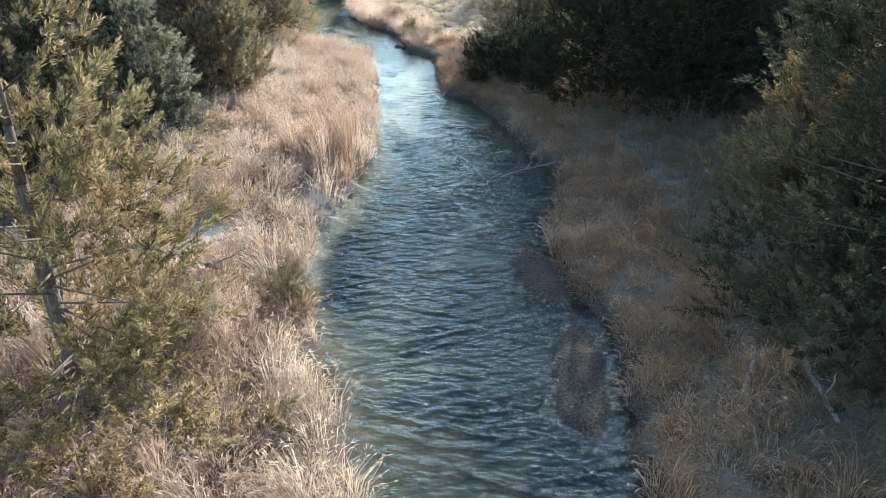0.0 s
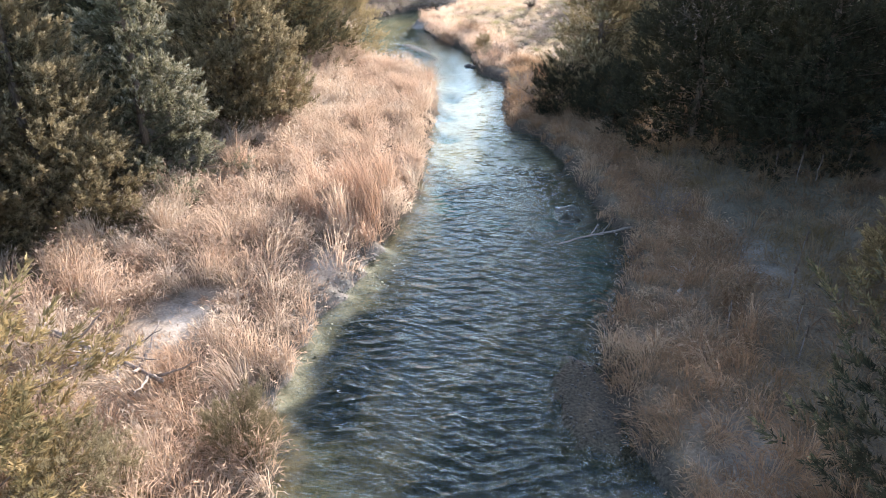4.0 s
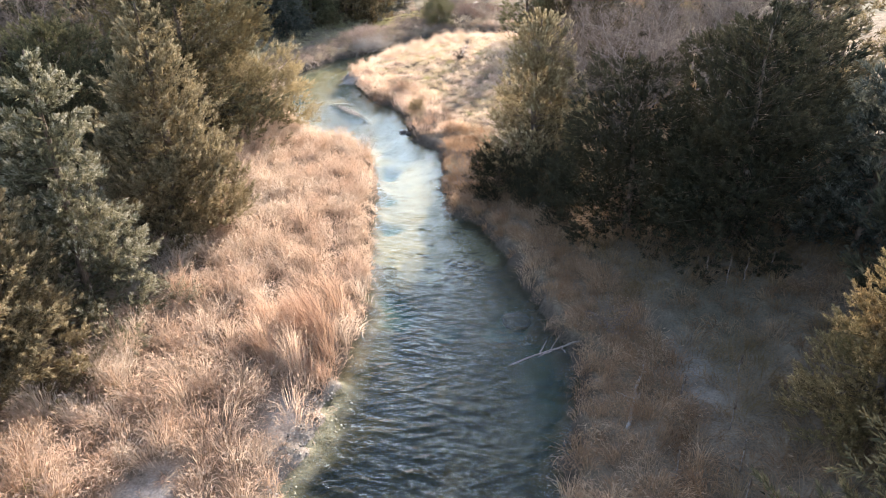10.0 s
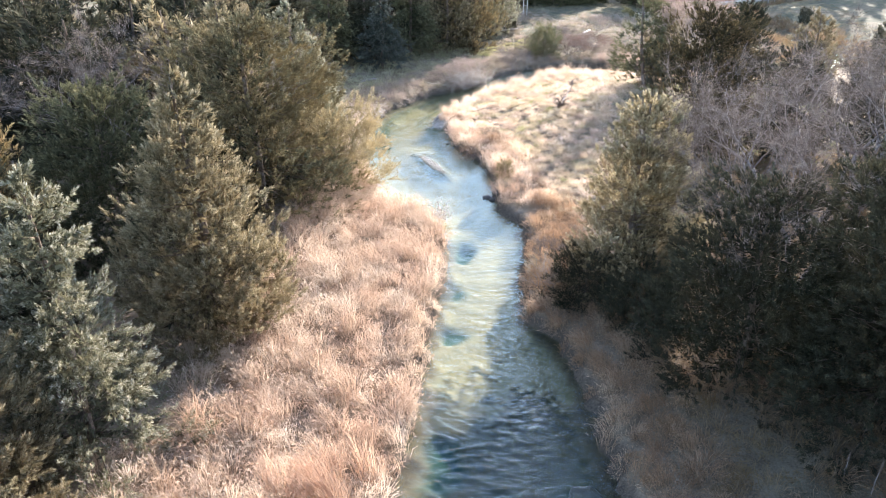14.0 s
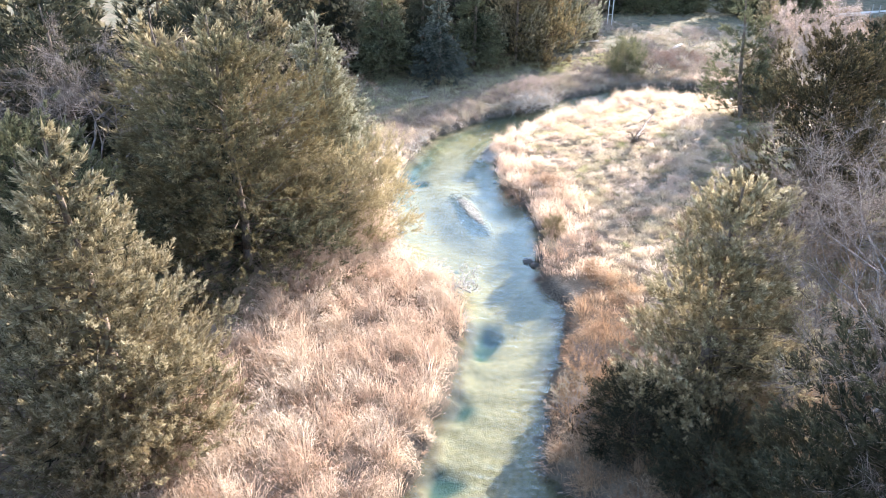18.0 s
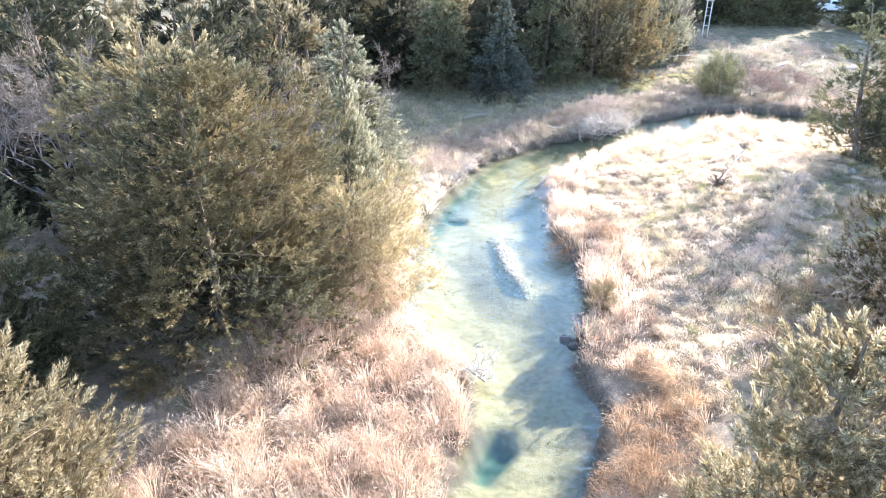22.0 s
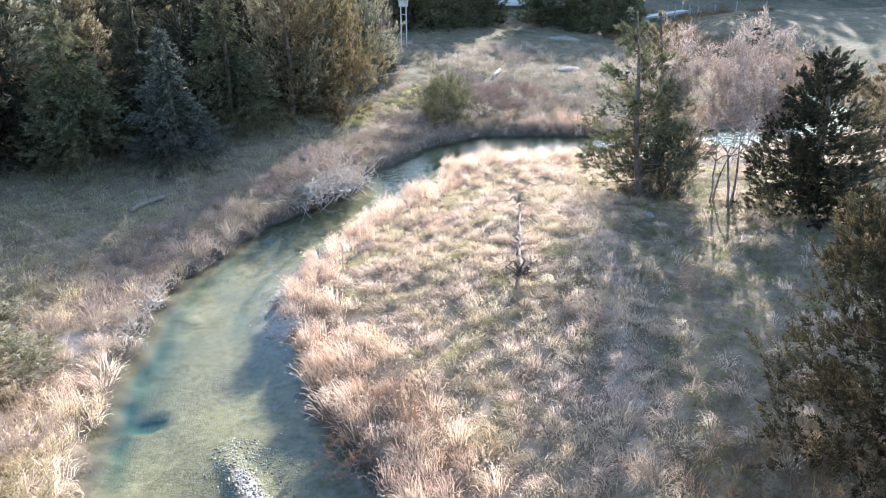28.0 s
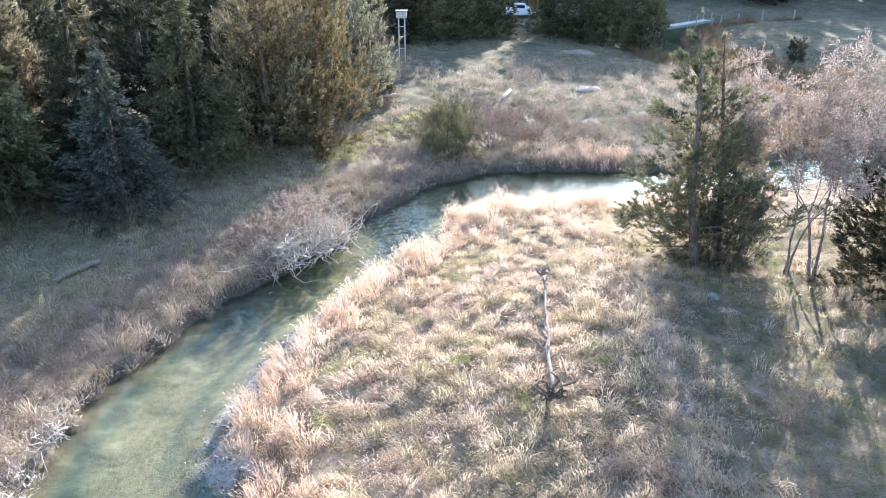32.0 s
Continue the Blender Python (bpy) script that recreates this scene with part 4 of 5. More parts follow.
for j, (me, x, y, tall, mat, wide, label) in enumerate(BARES):
    tree("birch_tree" if me is BIRCH[0] else "bare_tree", x, y, tall, mat, label, me, rz=(j * 101) % 360, wide=wide, lean=LEANING.get((x, y), 0.0), group="leafless trees", crown="crown", stem="trunk", bark_mat=M_GREYBARK)

BUSHES = [
    (0, 0.9, 43.2, 2.3, M_MAUVE, 0.7, "mauve leafless bush hanging over the water"),
    (1, 1.0, 46.2, 1.9, M_TWIG, 0.8, "grey leafless bush on the creek's edge"),
    (0, -9.4, 87.0, 2.6, M_BUFF, 1.2, "bleached leafless brush over the water"),
    (1, -6.0, 93.6, 1.7, M_TWIG, 1.1, "grey leafless bush on the cut bank"),
    (0, -1.0, 106.0, 2.6, M_TWIG, 1.0, "tangled grey thicket on the bank"),
    (1, 0.6, 101.4, 3.1, M_REDTWIG, 1.1, "reddish leafless thicket at the bend"),
    (0, 3.0, 102.2, 3.0, M_REDTWIG, 1.1, "reddish leafless thicket at the bend"),
    (1, 5.6, 103.2, 2.2, M_REDTWIG, 1.2, "reddish leafless thicket at the bend"),
    (1, 1.8, 100.4, 2.4, M_REDTWIG, 1.3, "reddish leafless thicket at the bend"),
    (0, 4.6, 101.0, 2.0, M_MAUVE, 1.3, "mauve leafless thicket at the bend"),
    (1, 7.4, 101.8, 2.0, M_MAUVE, 1.3, "mauve leafless thicket at the bend"),
    (0, 10.6, 102.4, 2.2, M_MAUVE, 1.3, "mauve leafless thicket at the bend"),
    (1, -3.6, 103.0, 2.2, M_TWIG, 1.2, "grey leafless thicket at the bend"),
    (0, -6.6, 97.4, 1.5, M_TWIG, 1.3, "grey leafless bush on the cut bank"),
    (1, -8.4, 92.4, 1.5, M_MAUVE, 1.3, "mauve brush on the cut bank"),
    (0, -10.4, 89.6, 1.6, M_BUFF, 1.2, "grey brush on the bank's edge"),
    (0, -0.6, 103.8, 3.0, M_TWIG, 1.0, "grey leafless thicket at the bend"),
    (1, -4.8, 97.0, 1.8, M_TWIG, 1.2, "grey leafless bush on the cut bank"),
    (0, 8.6, 107.0, 1.9, M_MAUVE, 1.2, "mauve leafless thicket on the far bank"),
    (1, 13.0, 104.5, 1.8, M_TWIG, 1.2, "grey leafless thicket on the far bank"),
    (0, -11.4, 85.6, 1.9, M_BUFF, 1.2, "grey brush on the bank's edge"),
    (1, -13.4, 81.6, 1.2, M_MAUVE, 1.2, "mauve brush on the bank's edge"),
    (0, -17.2, 66.5, 1.7, M_BUFF, 1.1, "pale leafless willow scrub on the bank"),
    (1, -17.8, 69.0, 1.5, M_BUFF, 1.1, "pale leafless willow scrub on the bank"),
    (0, -16.6, 60.5, 2.0, M_BUFF, 1.0, "pale leafless willow scrub on the bank"),
    (1, 7.5, 71.0, 1.3, M_MAUVE, 1.2, "mauve leafless bush in the meadow's shade"),
    (0, -5.6, 63.4, 1.3, M_BROWN, 1.1, "brown weeds above the cut bank"),
    (1, -4.4, 66.5, 1.2, M_MAUVE, 1.2, "mauve weeds above the cut bank"),
    (0, 4.0, 113.0, 2.6, M_BUFF, 0.9, "pale leafless bush on the clearing"),
    (1, 5.0, 105.5, 2.0, M_MAUVE, 1.1, "mauve leafless thicket on the far bank"),
    (0, -13.8, 57.6, 2.6, M_BUFF, 0.9, "pale leafless willow scrub on the bank"),
    (1, -15.6, 63.0, 1.9, M_BUFF, 1.0, "pale leafless willow scrub on the bank"),
    (0, -16.0, 70.5, 1.5, M_BUFF, 1.0, "pale leafless willow scrub on the bank"),
    (1, -15.8, 75.0, 1.2, M_TWIG, 1.0, "grey brush hanging over the water"),
    (0, -1.5, 55.5, 1.5, M_MAUVE, 1.0, "mauve weeds above the rocks"),
    (1, -3.6, 64.2, 1.5, M_BROWN, 1.0, "brown weeds above the cut bank"),
    (0, 6.5, 29.5, 1.5, M_MAUVE, 0.9, "leafless bush in the sedge"),
]
for j, (b, x, y, tall, mat, wide, label) in enumerate(BUSHES):
    tree("bare_bush", x, y, tall, mat, label, BUSH[b], rz=(j * 77) % 360, wide=wide, category="bush", group="leafless bushes", crown="crown", stem="stem", bark_mat=M_GREYBARK)


# ---------------------------------------------------------------- grasses
def meadow(name, x0, x1, y0, y1, cell, where, tall, mat, label, blades=60, lean=0.5, width=0.018, arch=0.5, comb=(-0.1, -0.05), seed=5, fluff=20, fluff_size=1.0, heap=0.55, mounds=0.48):
    """Tussocks on a jittered grid, each a mop of arching blades round its own middle; where(p, s, east) gives 0 to 1."""
    r = np.random.default_rng(seed)
    gx, gy = np.meshgrid(np.arange(x0, x1, cell), np.arange(y0, y1, cell))
    p = np.column_stack([gx.ravel(), gy.ravel()]) + r.uniform(0, cell, (gx.size, 2))
    s = shore(p)[0]
    east = from_line(p, RIGHT) < from_line(p, LEFT)
    keep = (s > 0.08) & (r.random(len(p)) < np.clip(where(p, s, east), 0, 1))
    p = p[keep]
    n = len(p)
    broad = wob(p, 0.55, seed + 2) + 0.5 * wob(p, 1.4, seed)
    high = tall * np.clip(r.normal(0.8, 0.26, n) + 0.14 * broad, 0.35, 1.3)
    high *= 1.2 - mounds + mounds * step(wob(p, 2.0, seed) + 0.4 * wob(p, 4.3, seed + 1), -0.3, 0.5)
    wide = cell * heap * r.uniform(0.75, 1.3, n)
    tint = r.random(n)
    drift = r.normal(size=(n, 2)) * lean * 0.35 + np.array(comb) * (1 + 0.8 * np.clip(broad, -1, 1))[:, None]
    i = np.repeat(np.arange(n), blades)
    m = len(i)
    o = r.normal(size=(m, 2)) * 0.5
    at = p[i] + o * wide[i][:, None]
    z, sh = height(at)[:2]
    ok = sh > 0.0
    i, o, at, z = i[ok], o[ok], at[ok], z[ok]
    m = len(i)
    base = np.column_stack([at, z - 0.03])
    dome = np.clip(1.12 - 0.32 * np.hypot(*o.T), 0.35, 1.1)
    way = unit(np.column_stack([o * lean * 0.8 + drift[i] + r.normal(size=(m, 2)) * lean * 0.3, np.ones(m)]))
    ln = high[i] * dome * r.uniform(0.6, 1.1, m)
    fall = unit(way + np.column_stack([o * arch + drift[i] * (0.4 + arch) + r.normal(size=(m, 2)) * 0.25, -arch * r.uniform(0.3, 1.3, m)]))
    side = unit(np.cross(way, r.normal(size=(m, 3)))) * (width * r.uniform(0.6, 1.4, m) / 2)[:, None]
    mid = base + way * (ln * 0.6)[:, None]
    tip = mid + fall * (ln * 0.45)[:, None]
    v = np.stack([base, mid - side, mid + side, tip], 1).reshape(-1, 3)
    q = np.arange(m)[:, None] * 4
    f = np.concatenate([q + [0, 1, 2], q + [1, 3, 2]], 1).reshape(-1, 3)
    value = np.repeat(np.clip(0.1 + 0.75 * tint[i] + r.normal(0, 0.1, m), 0, 1), 4)
    if fluff:
        # feathery seed heads at the stems' ends
        pick = r.integers(0, m, n * fluff)
        head = kites(tip[pick] - fall[pick] * 0.08, fall[pick] + r.normal(size=(len(pick), 3)) * 0.55, r.uniform(0.10, 0.20, len(pick)) * fluff_size, r.uniform(0.016, 0.034, len(pick)) * fluff_size, 0.15, 0.45)
        v, f = join((v, f), head)
        value = np.concatenate([value, np.repeat(np.clip(value[pick * 4] + 0.04, 0, 1), 4)])
    me = make(name, v, f)
    a = me.attributes.new("tuft", "FLOAT", "POINT")
    a.data.foreach_set("value", value.astype(np.float32))
    tagged(part(name, me, mat), label, "grass", kind="stuff")
    return n


def near(s, a, b):
    return (1 - step(s, a, b))


def bump2(p, x, y, a, b, power=1):
    return np.exp(-(((p[:, 0] - x) / a) ** 2 + ((p[:, 1] - y) / b) ** 2) ** power)


def track(p):
    """Distance east of the worn strip that crosses the meadow."""
    return p[:, 0] - 3.2 - 0.14 * (p[:, 1] - 66)


meadow("reed_grass", -14, -1, 4, 58, 0.7, lambda p, s, e: (~e) * (1 - step(s, 7, 9.5)) * (0.96 - 1.2 * bump2(p, -7.4, 20.3, 0.9, 1.5) - 1.1 * bump2(p, -4.7, 24.3, 0.8, 1.1) - 0.9 * bump2(p, -8.0, 17.4, 2.4, 1.0)),
       1.15, M_TAN, "tall dry tan reed grass on the sunny bank", 110, 0.42, 0.016, 0.5, (-0.08, -0.06), 5, 130, heap=0.5, mounds=0.34)
meadow("reed_litter", -14, -1, 4, 58, 0.5, lambda p, s, e: (~e) * (1 - step(s, 7, 9.5)) * (1 - bump2(p, -7.4, 20.3, 0.9, 1.5)), 0.5, M_RUSSET, "broken russet stems at the reeds' feet", 26, 0.9, 0.018, 0.9, seed=45, fluff=0)
meadow("reed_clump", -7.5, -2.8, 24.5, 32, 0.5, lambda p, s, e: (~e) * bump2(p, -4.7, 28.3, 1.3, 2.0, 2), 1.85, M_RUSSET, "tall russet reed clump at the water's edge", 140, 0.12, 0.015, 0.15, seed=41, fluff=80)
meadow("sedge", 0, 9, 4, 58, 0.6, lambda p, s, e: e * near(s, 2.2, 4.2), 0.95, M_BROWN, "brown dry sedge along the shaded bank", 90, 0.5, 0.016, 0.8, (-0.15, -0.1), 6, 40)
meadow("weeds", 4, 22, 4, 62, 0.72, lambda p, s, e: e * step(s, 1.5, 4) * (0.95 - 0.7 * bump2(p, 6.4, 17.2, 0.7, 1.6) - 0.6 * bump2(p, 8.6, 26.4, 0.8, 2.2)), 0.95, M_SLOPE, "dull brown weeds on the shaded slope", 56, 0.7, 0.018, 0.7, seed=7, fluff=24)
meadow("fringe_grass", -10, 16, 54, 97, 0.6, lambda p, s, e: e * near(s, 1.8, 3.4) * np.where((p[:, 1] > 70.5) & (p[:, 1] < 88), step(s, 0.5, 1.1), 1.0), 1.0, M_TAN, "tan reed fringe round the meadow's edge", 90, 0.35, 0.016, 0.4, (-0.12, -0.08), 8, 55)
meadow("meadow_grass", -8, 20, 52, 94, 0.55, lambda p, s, e: e * step(s, 1.6, 3.5) * (0.92 - 0.85 * step(track(p), 0.8, 3.0)), 0.6, M_PALE, "matted bleached meadow grass in tussocks", 98, 0.6, 0.015, 1.1, (-0.28, -0.2), 9, 18, 0.9, 0.55, 0.26)
meadow("meadow_weeds", 0, 20, 52, 92, 0.75, lambda p, s, e: e * step(s, 4, 8) * (0.08 + 0.90 * np.exp(-((track(p) + 0.4) / 1.5) ** 2)), 0.75, M_MAUVE, "mauve dry weeds in a strip across the meadow", 60, 0.4, 0.014, 0.5, seed=19, fluff=36)
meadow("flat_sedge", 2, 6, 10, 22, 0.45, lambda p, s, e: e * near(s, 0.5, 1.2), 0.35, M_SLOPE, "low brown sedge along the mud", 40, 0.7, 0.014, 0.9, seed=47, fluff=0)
meadow("short_grass", -4, 22, 54, 94, 0.6, lambda p, s, e: e * step(s, 3, 7) * (0.12 + 0.80 * step(track(p), 0.3, 2.5)), 0.45, M_GREEN, "short green grass between dry tussocks", 50, 0.9, 0.016, 1.3, (-0.2, -0.2), 10, 0)
meadow("green_clumps", -7, 2.5, 62, 84, 0.7, lambda p, s, e: e * step(s, 2.2, 3.5) * step(wob(p, 1.3, 3) + 0.5 * wob(p, 2.9, 7), 0.25, 0.6), 0.55, M_SUNNY, "yellow green grass clumps in the meadow", 80, 0.6, 0.016, 1.2, (-0.4, -0.3), 42, 6)
meadow("bank_weeds", -24, -6, 70, 98, 0.6, lambda p, s, e: (~e) * near(s, 3.2, 6.0), 0.85, M_MAUVE, "mauve brown weeds on the far bank", 60, 0.45, 0.018, 0.6, seed=11, fluff=36)
meadow("bank_grass", -24, -10, 55, 76, 0.6, lambda p, s, e: (~e) * near(s, 4.0, 6.5) * (1 - step(p[:, 1], 68, 75)) * (1 - 0.85 * np.exp(-(((p[:, 0] + 17.4 - 0.5 * (p[:, 1] - 68.5)) / 0.9) ** 2 + ((p[:, 1] - 68.5) / 2.4) ** 2))), 0.95, M_PALE, "pale dry grass and scrub on the bank", 70, 0.5, 0.016, 0.7, seed=31, fluff=30)
meadow("shade_grass", -30, -8, 58, 100, 0.75, lambda p, s, e: (~e) * step(s, 2.2, 5), 0.8, M_SHADY, "pale green grass under the trees", 46, 0.6, 0.018, 0.8, seed=12, fluff=16)
meadow("bend_weeds", -9, 22, 93, 105, 0.6, lambda p, s, e: (~e) * near(s, 1.2, 2.8) * (0.9 - 0.6 * bump2(p, -7.4, 97.2, 1.2, 1.0)), 0.9, M_MAUVE, "mauve brown weeds hanging over the bend", 60, 0.5, 0.02, 0.8, seed=49, fluff=26)
meadow("far_reeds", 2, 11, 97, 104, 0.6, lambda p, s, e: (~e) * near(s, 1.6, 3.4) * (1 - step(p[:, 0], 8, 11)), 1.05, M_TAN, "dry tan reeds beyond the bend", 70, 0.35, 0.022, 0.4, seed=13, fluff=40, fluff_size=1.2)
meadow("clearing_grass", -14, 40, 100, 162, 1.1, lambda p, s, e: step(s, 1, 3) * 0.85, 0.4, M_DULL, "dull dry grass on the clearing", 32, 0.9, 0.035, 1.0, seed=14, fluff=0)
meadow("thicket_weeds", -8, 26, 99, 124, 0.8, lambda p, s, e: (~e) * step(s, 1, 3) * (0.5 + 0.5 * wob(p, 0.5)), 0.85, M_MAUVE, "mauve weeds beyond the bend", 46, 0.5, 0.026, 0.6, seed=15, fluff=24, fluff_size=1.3)
meadow("creek_weeds", 18, 50, 100, 162, 1.0, lambda p, s, e: near(s, 3.0, 5.0), 1.3, M_SLOPE, "tall dull weeds along the far creek", 46, 0.45, 0.04, 0.5, seed=21, fluff=0)
# a slot of sunlight beyond the bend, put into the grass as brighter colour
meadow("sunny_grass", -11, -2, 98, 109, 0.6, lambda p, s, e: (~e) * step(s, 1.5, 3) * np.exp(-((p[:, 0] + 6.6 - 0.75 * (p[:, 1] - 103)) / 1.6) ** 2), 0.45, M_SUNNY, "yellow green grass coloured as a sunlit strip beyond the bend", 70, 0.8, 0.026, 1.0, seed=33, fluff=0)
meadow("wood_litter", -24, -9, 8, 60, 0.8, lambda p, s, e: (~e) * step(s, 6, 9), 0.4, M_GREEN, "dull green grass under the cedars", 30, 0.9, 0.022, 1.0, seed=16, fluff=0)
meadow("outer_grass", -44, 44, -22, 100, 1.6, lambda p, s, e: np.where(p[:, 1] < 4, 1.0, step(s, 8, 11)) * step(s, 0.4, 1.0), 0.6, M_BROWN, "sparse dry grass away from the creek", 14, 0.9, 0.04, 0.9, seed=43, fluff=0)


# ---------------------------------------------------------------- dead wood, stones
def crooked(points, r0, r1, seed=1, sides=7, wander=0.06, pieces=9):
    """A bent tapered stick through the given points."""
    r = np.random.default_rng(seed)
    pts = np.array(points, float)
    k = np.linspace(0, 1, pieces + 1) * (len(pts) - 1)
    i = np.minimum(k.astype(int), len(pts) - 2)
    q = pts[i] + (pts[i + 1] - pts[i]) * (k - i)[:, None]
    q[1:-1] += r.normal(size=(pieces - 1, 3)) * wander
    rad = np.linspace(r0, r1, pieces + 1) * r.uniform(0.88, 1.12, pieces + 1)
    d = unit(np.gradient(q, axis=0))
    sd = unit(np.cross(d, [[0.13, 0.21, 0.97]]))
    up = np.cross(d, sd)
    ang = np.arange(sides) * 2 * np.pi / sides
    v = (q[:, None] + (np.cos(ang)[None, :, None] * sd[:, None] + np.sin(ang)[None, :, None] * up[:, None]) * rad[:, None, None]).reshape(-1, 3)
    f = []
    for a in range(pieces):
        for j in range(sides):
            b = (j + 1) % sides
            f += [(a * sides + j, a * sides + b, (a + 1) * sides + b), (a * sides + j, (a + 1) * sides + b, (a + 1) * sides + j)]
    for j in range(1, sides - 1):
        f += [(0, j + 1, j), (pieces * sides, pieces * sides + j, pieces * sides + j + 1)]
    return v, np.array(f)


def log(name, a, b, r0, r1, mat, label, branches=4, reach=0.8, seed=1, category="log", lift=0.0):
    """A fallen stem from a to b (x, y), lying on the ground, with broken side branches."""
    r = np.random.default_rng(seed)
    za, zb = max(ground_z(*a), 0.0) + r0 * 0.7 + lift, max(ground_z(*b), 0.0) + r1 + lift
    ob = thing(name, (a[0], a[1], za - r0 * 0.7), label, category)
    va, vb = np.array([0, 0, r0 * 0.7]), np.array([b[0] - a[0], b[1] - a[1], zb - za + r0 * 0.7])
    part("stem", make("stem", *crooked([va, va + (vb - va) * 0.5 + [0, 0, 0.05], vb], r0, r1, seed, 7, 0.022), True), mat, ob)
    for j in range(branches):
        k = r.uniform(0.25, 0.98)
        p = va + (vb - va) * k
        d = unit(np.array([vb[0], vb[1], 0.0]) * 0.4 / np.linalg.norm(vb) + r.normal(size=3) * [0.8, 0.8, 0.25] + [0, 0, 0.35])
        ln = reach * r.uniform(0.5, 1.2)
        part("branch", make("branch", *crooked([p, p + d * ln * 0.6, p + d * ln + [0, 0, 0.08]], r1 * 0.7 + 0.012, 0.008, seed * 10 + j, 5, 0.03, 5), True), mat, ob)
    return ob


def root_plate(x, y, z, radius, mat, label, seed=1, count=14, wild=0.3):
    """A tangle of crooked roots or dead twigs, spread like a fan; wild ones turn every way."""
    r = np.random.default_rng(seed)
    ob = thing("root_tangle", (x, y, z), label, "roots")
    for j in range(count):
        a = j * 2 * math.pi / count + r.uniform(-0.2, 0.2)
        d = np.array([math.cos(a), r.normal() * wild, math.sin(a)])
        d[2] = d[2] * (0.9 - 0.4 * wild) + 0.25
        start = r.normal(size=3) * radius * 0.35 * (wild > 0.5) * [1, 1, 0.2] + [0, 0, 0.25]
        end = start + d * radius * r.uniform(0.45, 1.1)
        end[2] = max(end[2], -0.1)
        bow = r.normal(size=3) * radius * 0.35 * wild
        part("root", make("root", *crooked([start, (start + end) / 2 + bow + [0, 0, 0.25], end], 0.055 if wild < 0.5 else 0.019, 0.006, seed * 50 + j, 5, 0.05 + 0.05 * wild, 7), True), mat, ob)
    return ob


def stone_mesh(seed, flat=0.6):
    bm = bmesh.new()
    bmesh.ops.create_icosphere(bm, subdivisions=2, radius=1.0)
    for v in bm.verts:
        q = v.co.copy()
        v.co *= 1 + 0.28 * noise.noise(q * 1.1 + Vector((seed * 3.1, 0, 0))) + 0.10 * noise.noise(q * 3.0 + Vector((0, seed, 0)))
        v.co.z *= flat
    me = bpy.data.meshes.new("stone")
    bm.to_mesh(me)
    bm.free()
    return me


STONES = [stone_mesh(q) for q in (1, 2, 3)]


def rock(x, y, size, mat, label, j=0, name="rock", sink=0.25, group=""):
    ob = part(name, STONES[j % 3].copy(), mat)
    ob.matrix_basis = pose(x, y, max(ground_z(x, y), -0.15) + size * (0.6 - sink) - 0.02, 0, 0, j * 53) @ Matrix.Diagonal((size, size * 0.75, size, 1))
    return tagged(ob, label, "rock", group)


log("fallen_log", (0.62, 72.4), (1.4, 80.2), 0.08, 0.045, M_WEATHERED, "weathered fallen tree trunk lying in meadow grass", 18, 0.5, 3, lift=0.36)
root_plate(0.6, 72.2, ground_z(0.6, 72.2) + 0.25, 0.8, M_BARK, "grey root tangle at the fallen trunk's foot", 4)
root_plate(1.4, 80.3, ground_z(1.4, 80.3) + 0.3, 0.55, M_WEATHERED, "weathered broken crown at the fallen trunk's end", 5, 9)
log("fallen_log", (-9.4, 53.8), (-5.2, 51.6), 0.12, 0.05, M_BLEACH, "bleached driftwood trunk stretched over the water", 9, 0.9, 7, lift=0.15)
root_plate(-5.6, 51.9, 0.15, 0.8, M_BLEACH, "bleached twiggy driftwood at the bank's tip", 8, 30, 0.9)
log("fallen_log", (-10.0, 18.6), (-6.2, 17.2), 0.10, 0.045, M_WEATHERED, "grey fallen birch stem in the dry grass", 16, 1.5, 9, lift=0.55)
log("fallen_branch", (5.3, 29.0), (2.7, 27.9), 0.04, 0.018, M_WEATHERED, "thin grey branch lying across the shallows", 4, 0.9, 12, lift=0.05)
log("fallen_log", (-19.6, 81.6), (-18.4, 83.5), 0.15, 0.12, M_WEATHERED, "short pale log in the bank grass", 0, 0.5, 14)
log("fallen_log", (7.0, 12.6), (7.8, 14.1), 0.09, 0.05, M_BLEACH, "grey broken log in the shaded weeds", 2, 0.6, 15)
log("fallen_log", (8.8, 13.9), (8.5, 11.5), 0.08, 0.05, M_BLEACH, "grey broken log in the shaded weeds", 2, 0.6, 16)
log("fallen_log", (6.0, 24.0), (7.2, 27.2), 0.06, 0.03, M_BLEACH, "bleached branch lying on the shaded slope", 5, 0.6, 17)
log("plank", (2.2, 110.8), (3.0, 113.6), 0.16, 0.14, M_BLEACH, "pale weathered timber lying on the clearing", 0, 0.4, 18)
log("fallen_log", (-6.4, 110.4), (-8.4, 109.0), 0.10, 0.04, M_BLEACH, "bare leaning dead trunk beside the fallen juniper", 5, 0.9, 19, lift=0.5)
root_plate(-1.8, 106.6, ground_z(-1.8, 106.6), 1.7, M_BLEACH, "large grey upturned root tangle", 20, 40, 0.9)
root_plate(-8.8, 86.2, 0.3, 1.9, M_BRUSH, "bleached brush tangle reaching into the creek", 21, 110, 1.0)
root_plate(-10.2, 84.6, 0.35, 1.5, M_BRUSH, "bleached brush tangle reaching into the creek", 22, 80, 1.0)
root_plate(-14.9, 72.2, 0.3, 0.8, M_BLEACH, "pale twigs hanging over the bank", 23, 20, 0.8)
root_plate(-14.9, 70.0, 0.35, 0.8, M_BLEACH, "pale twigs hanging over the bank", 24, 20, 0.8)
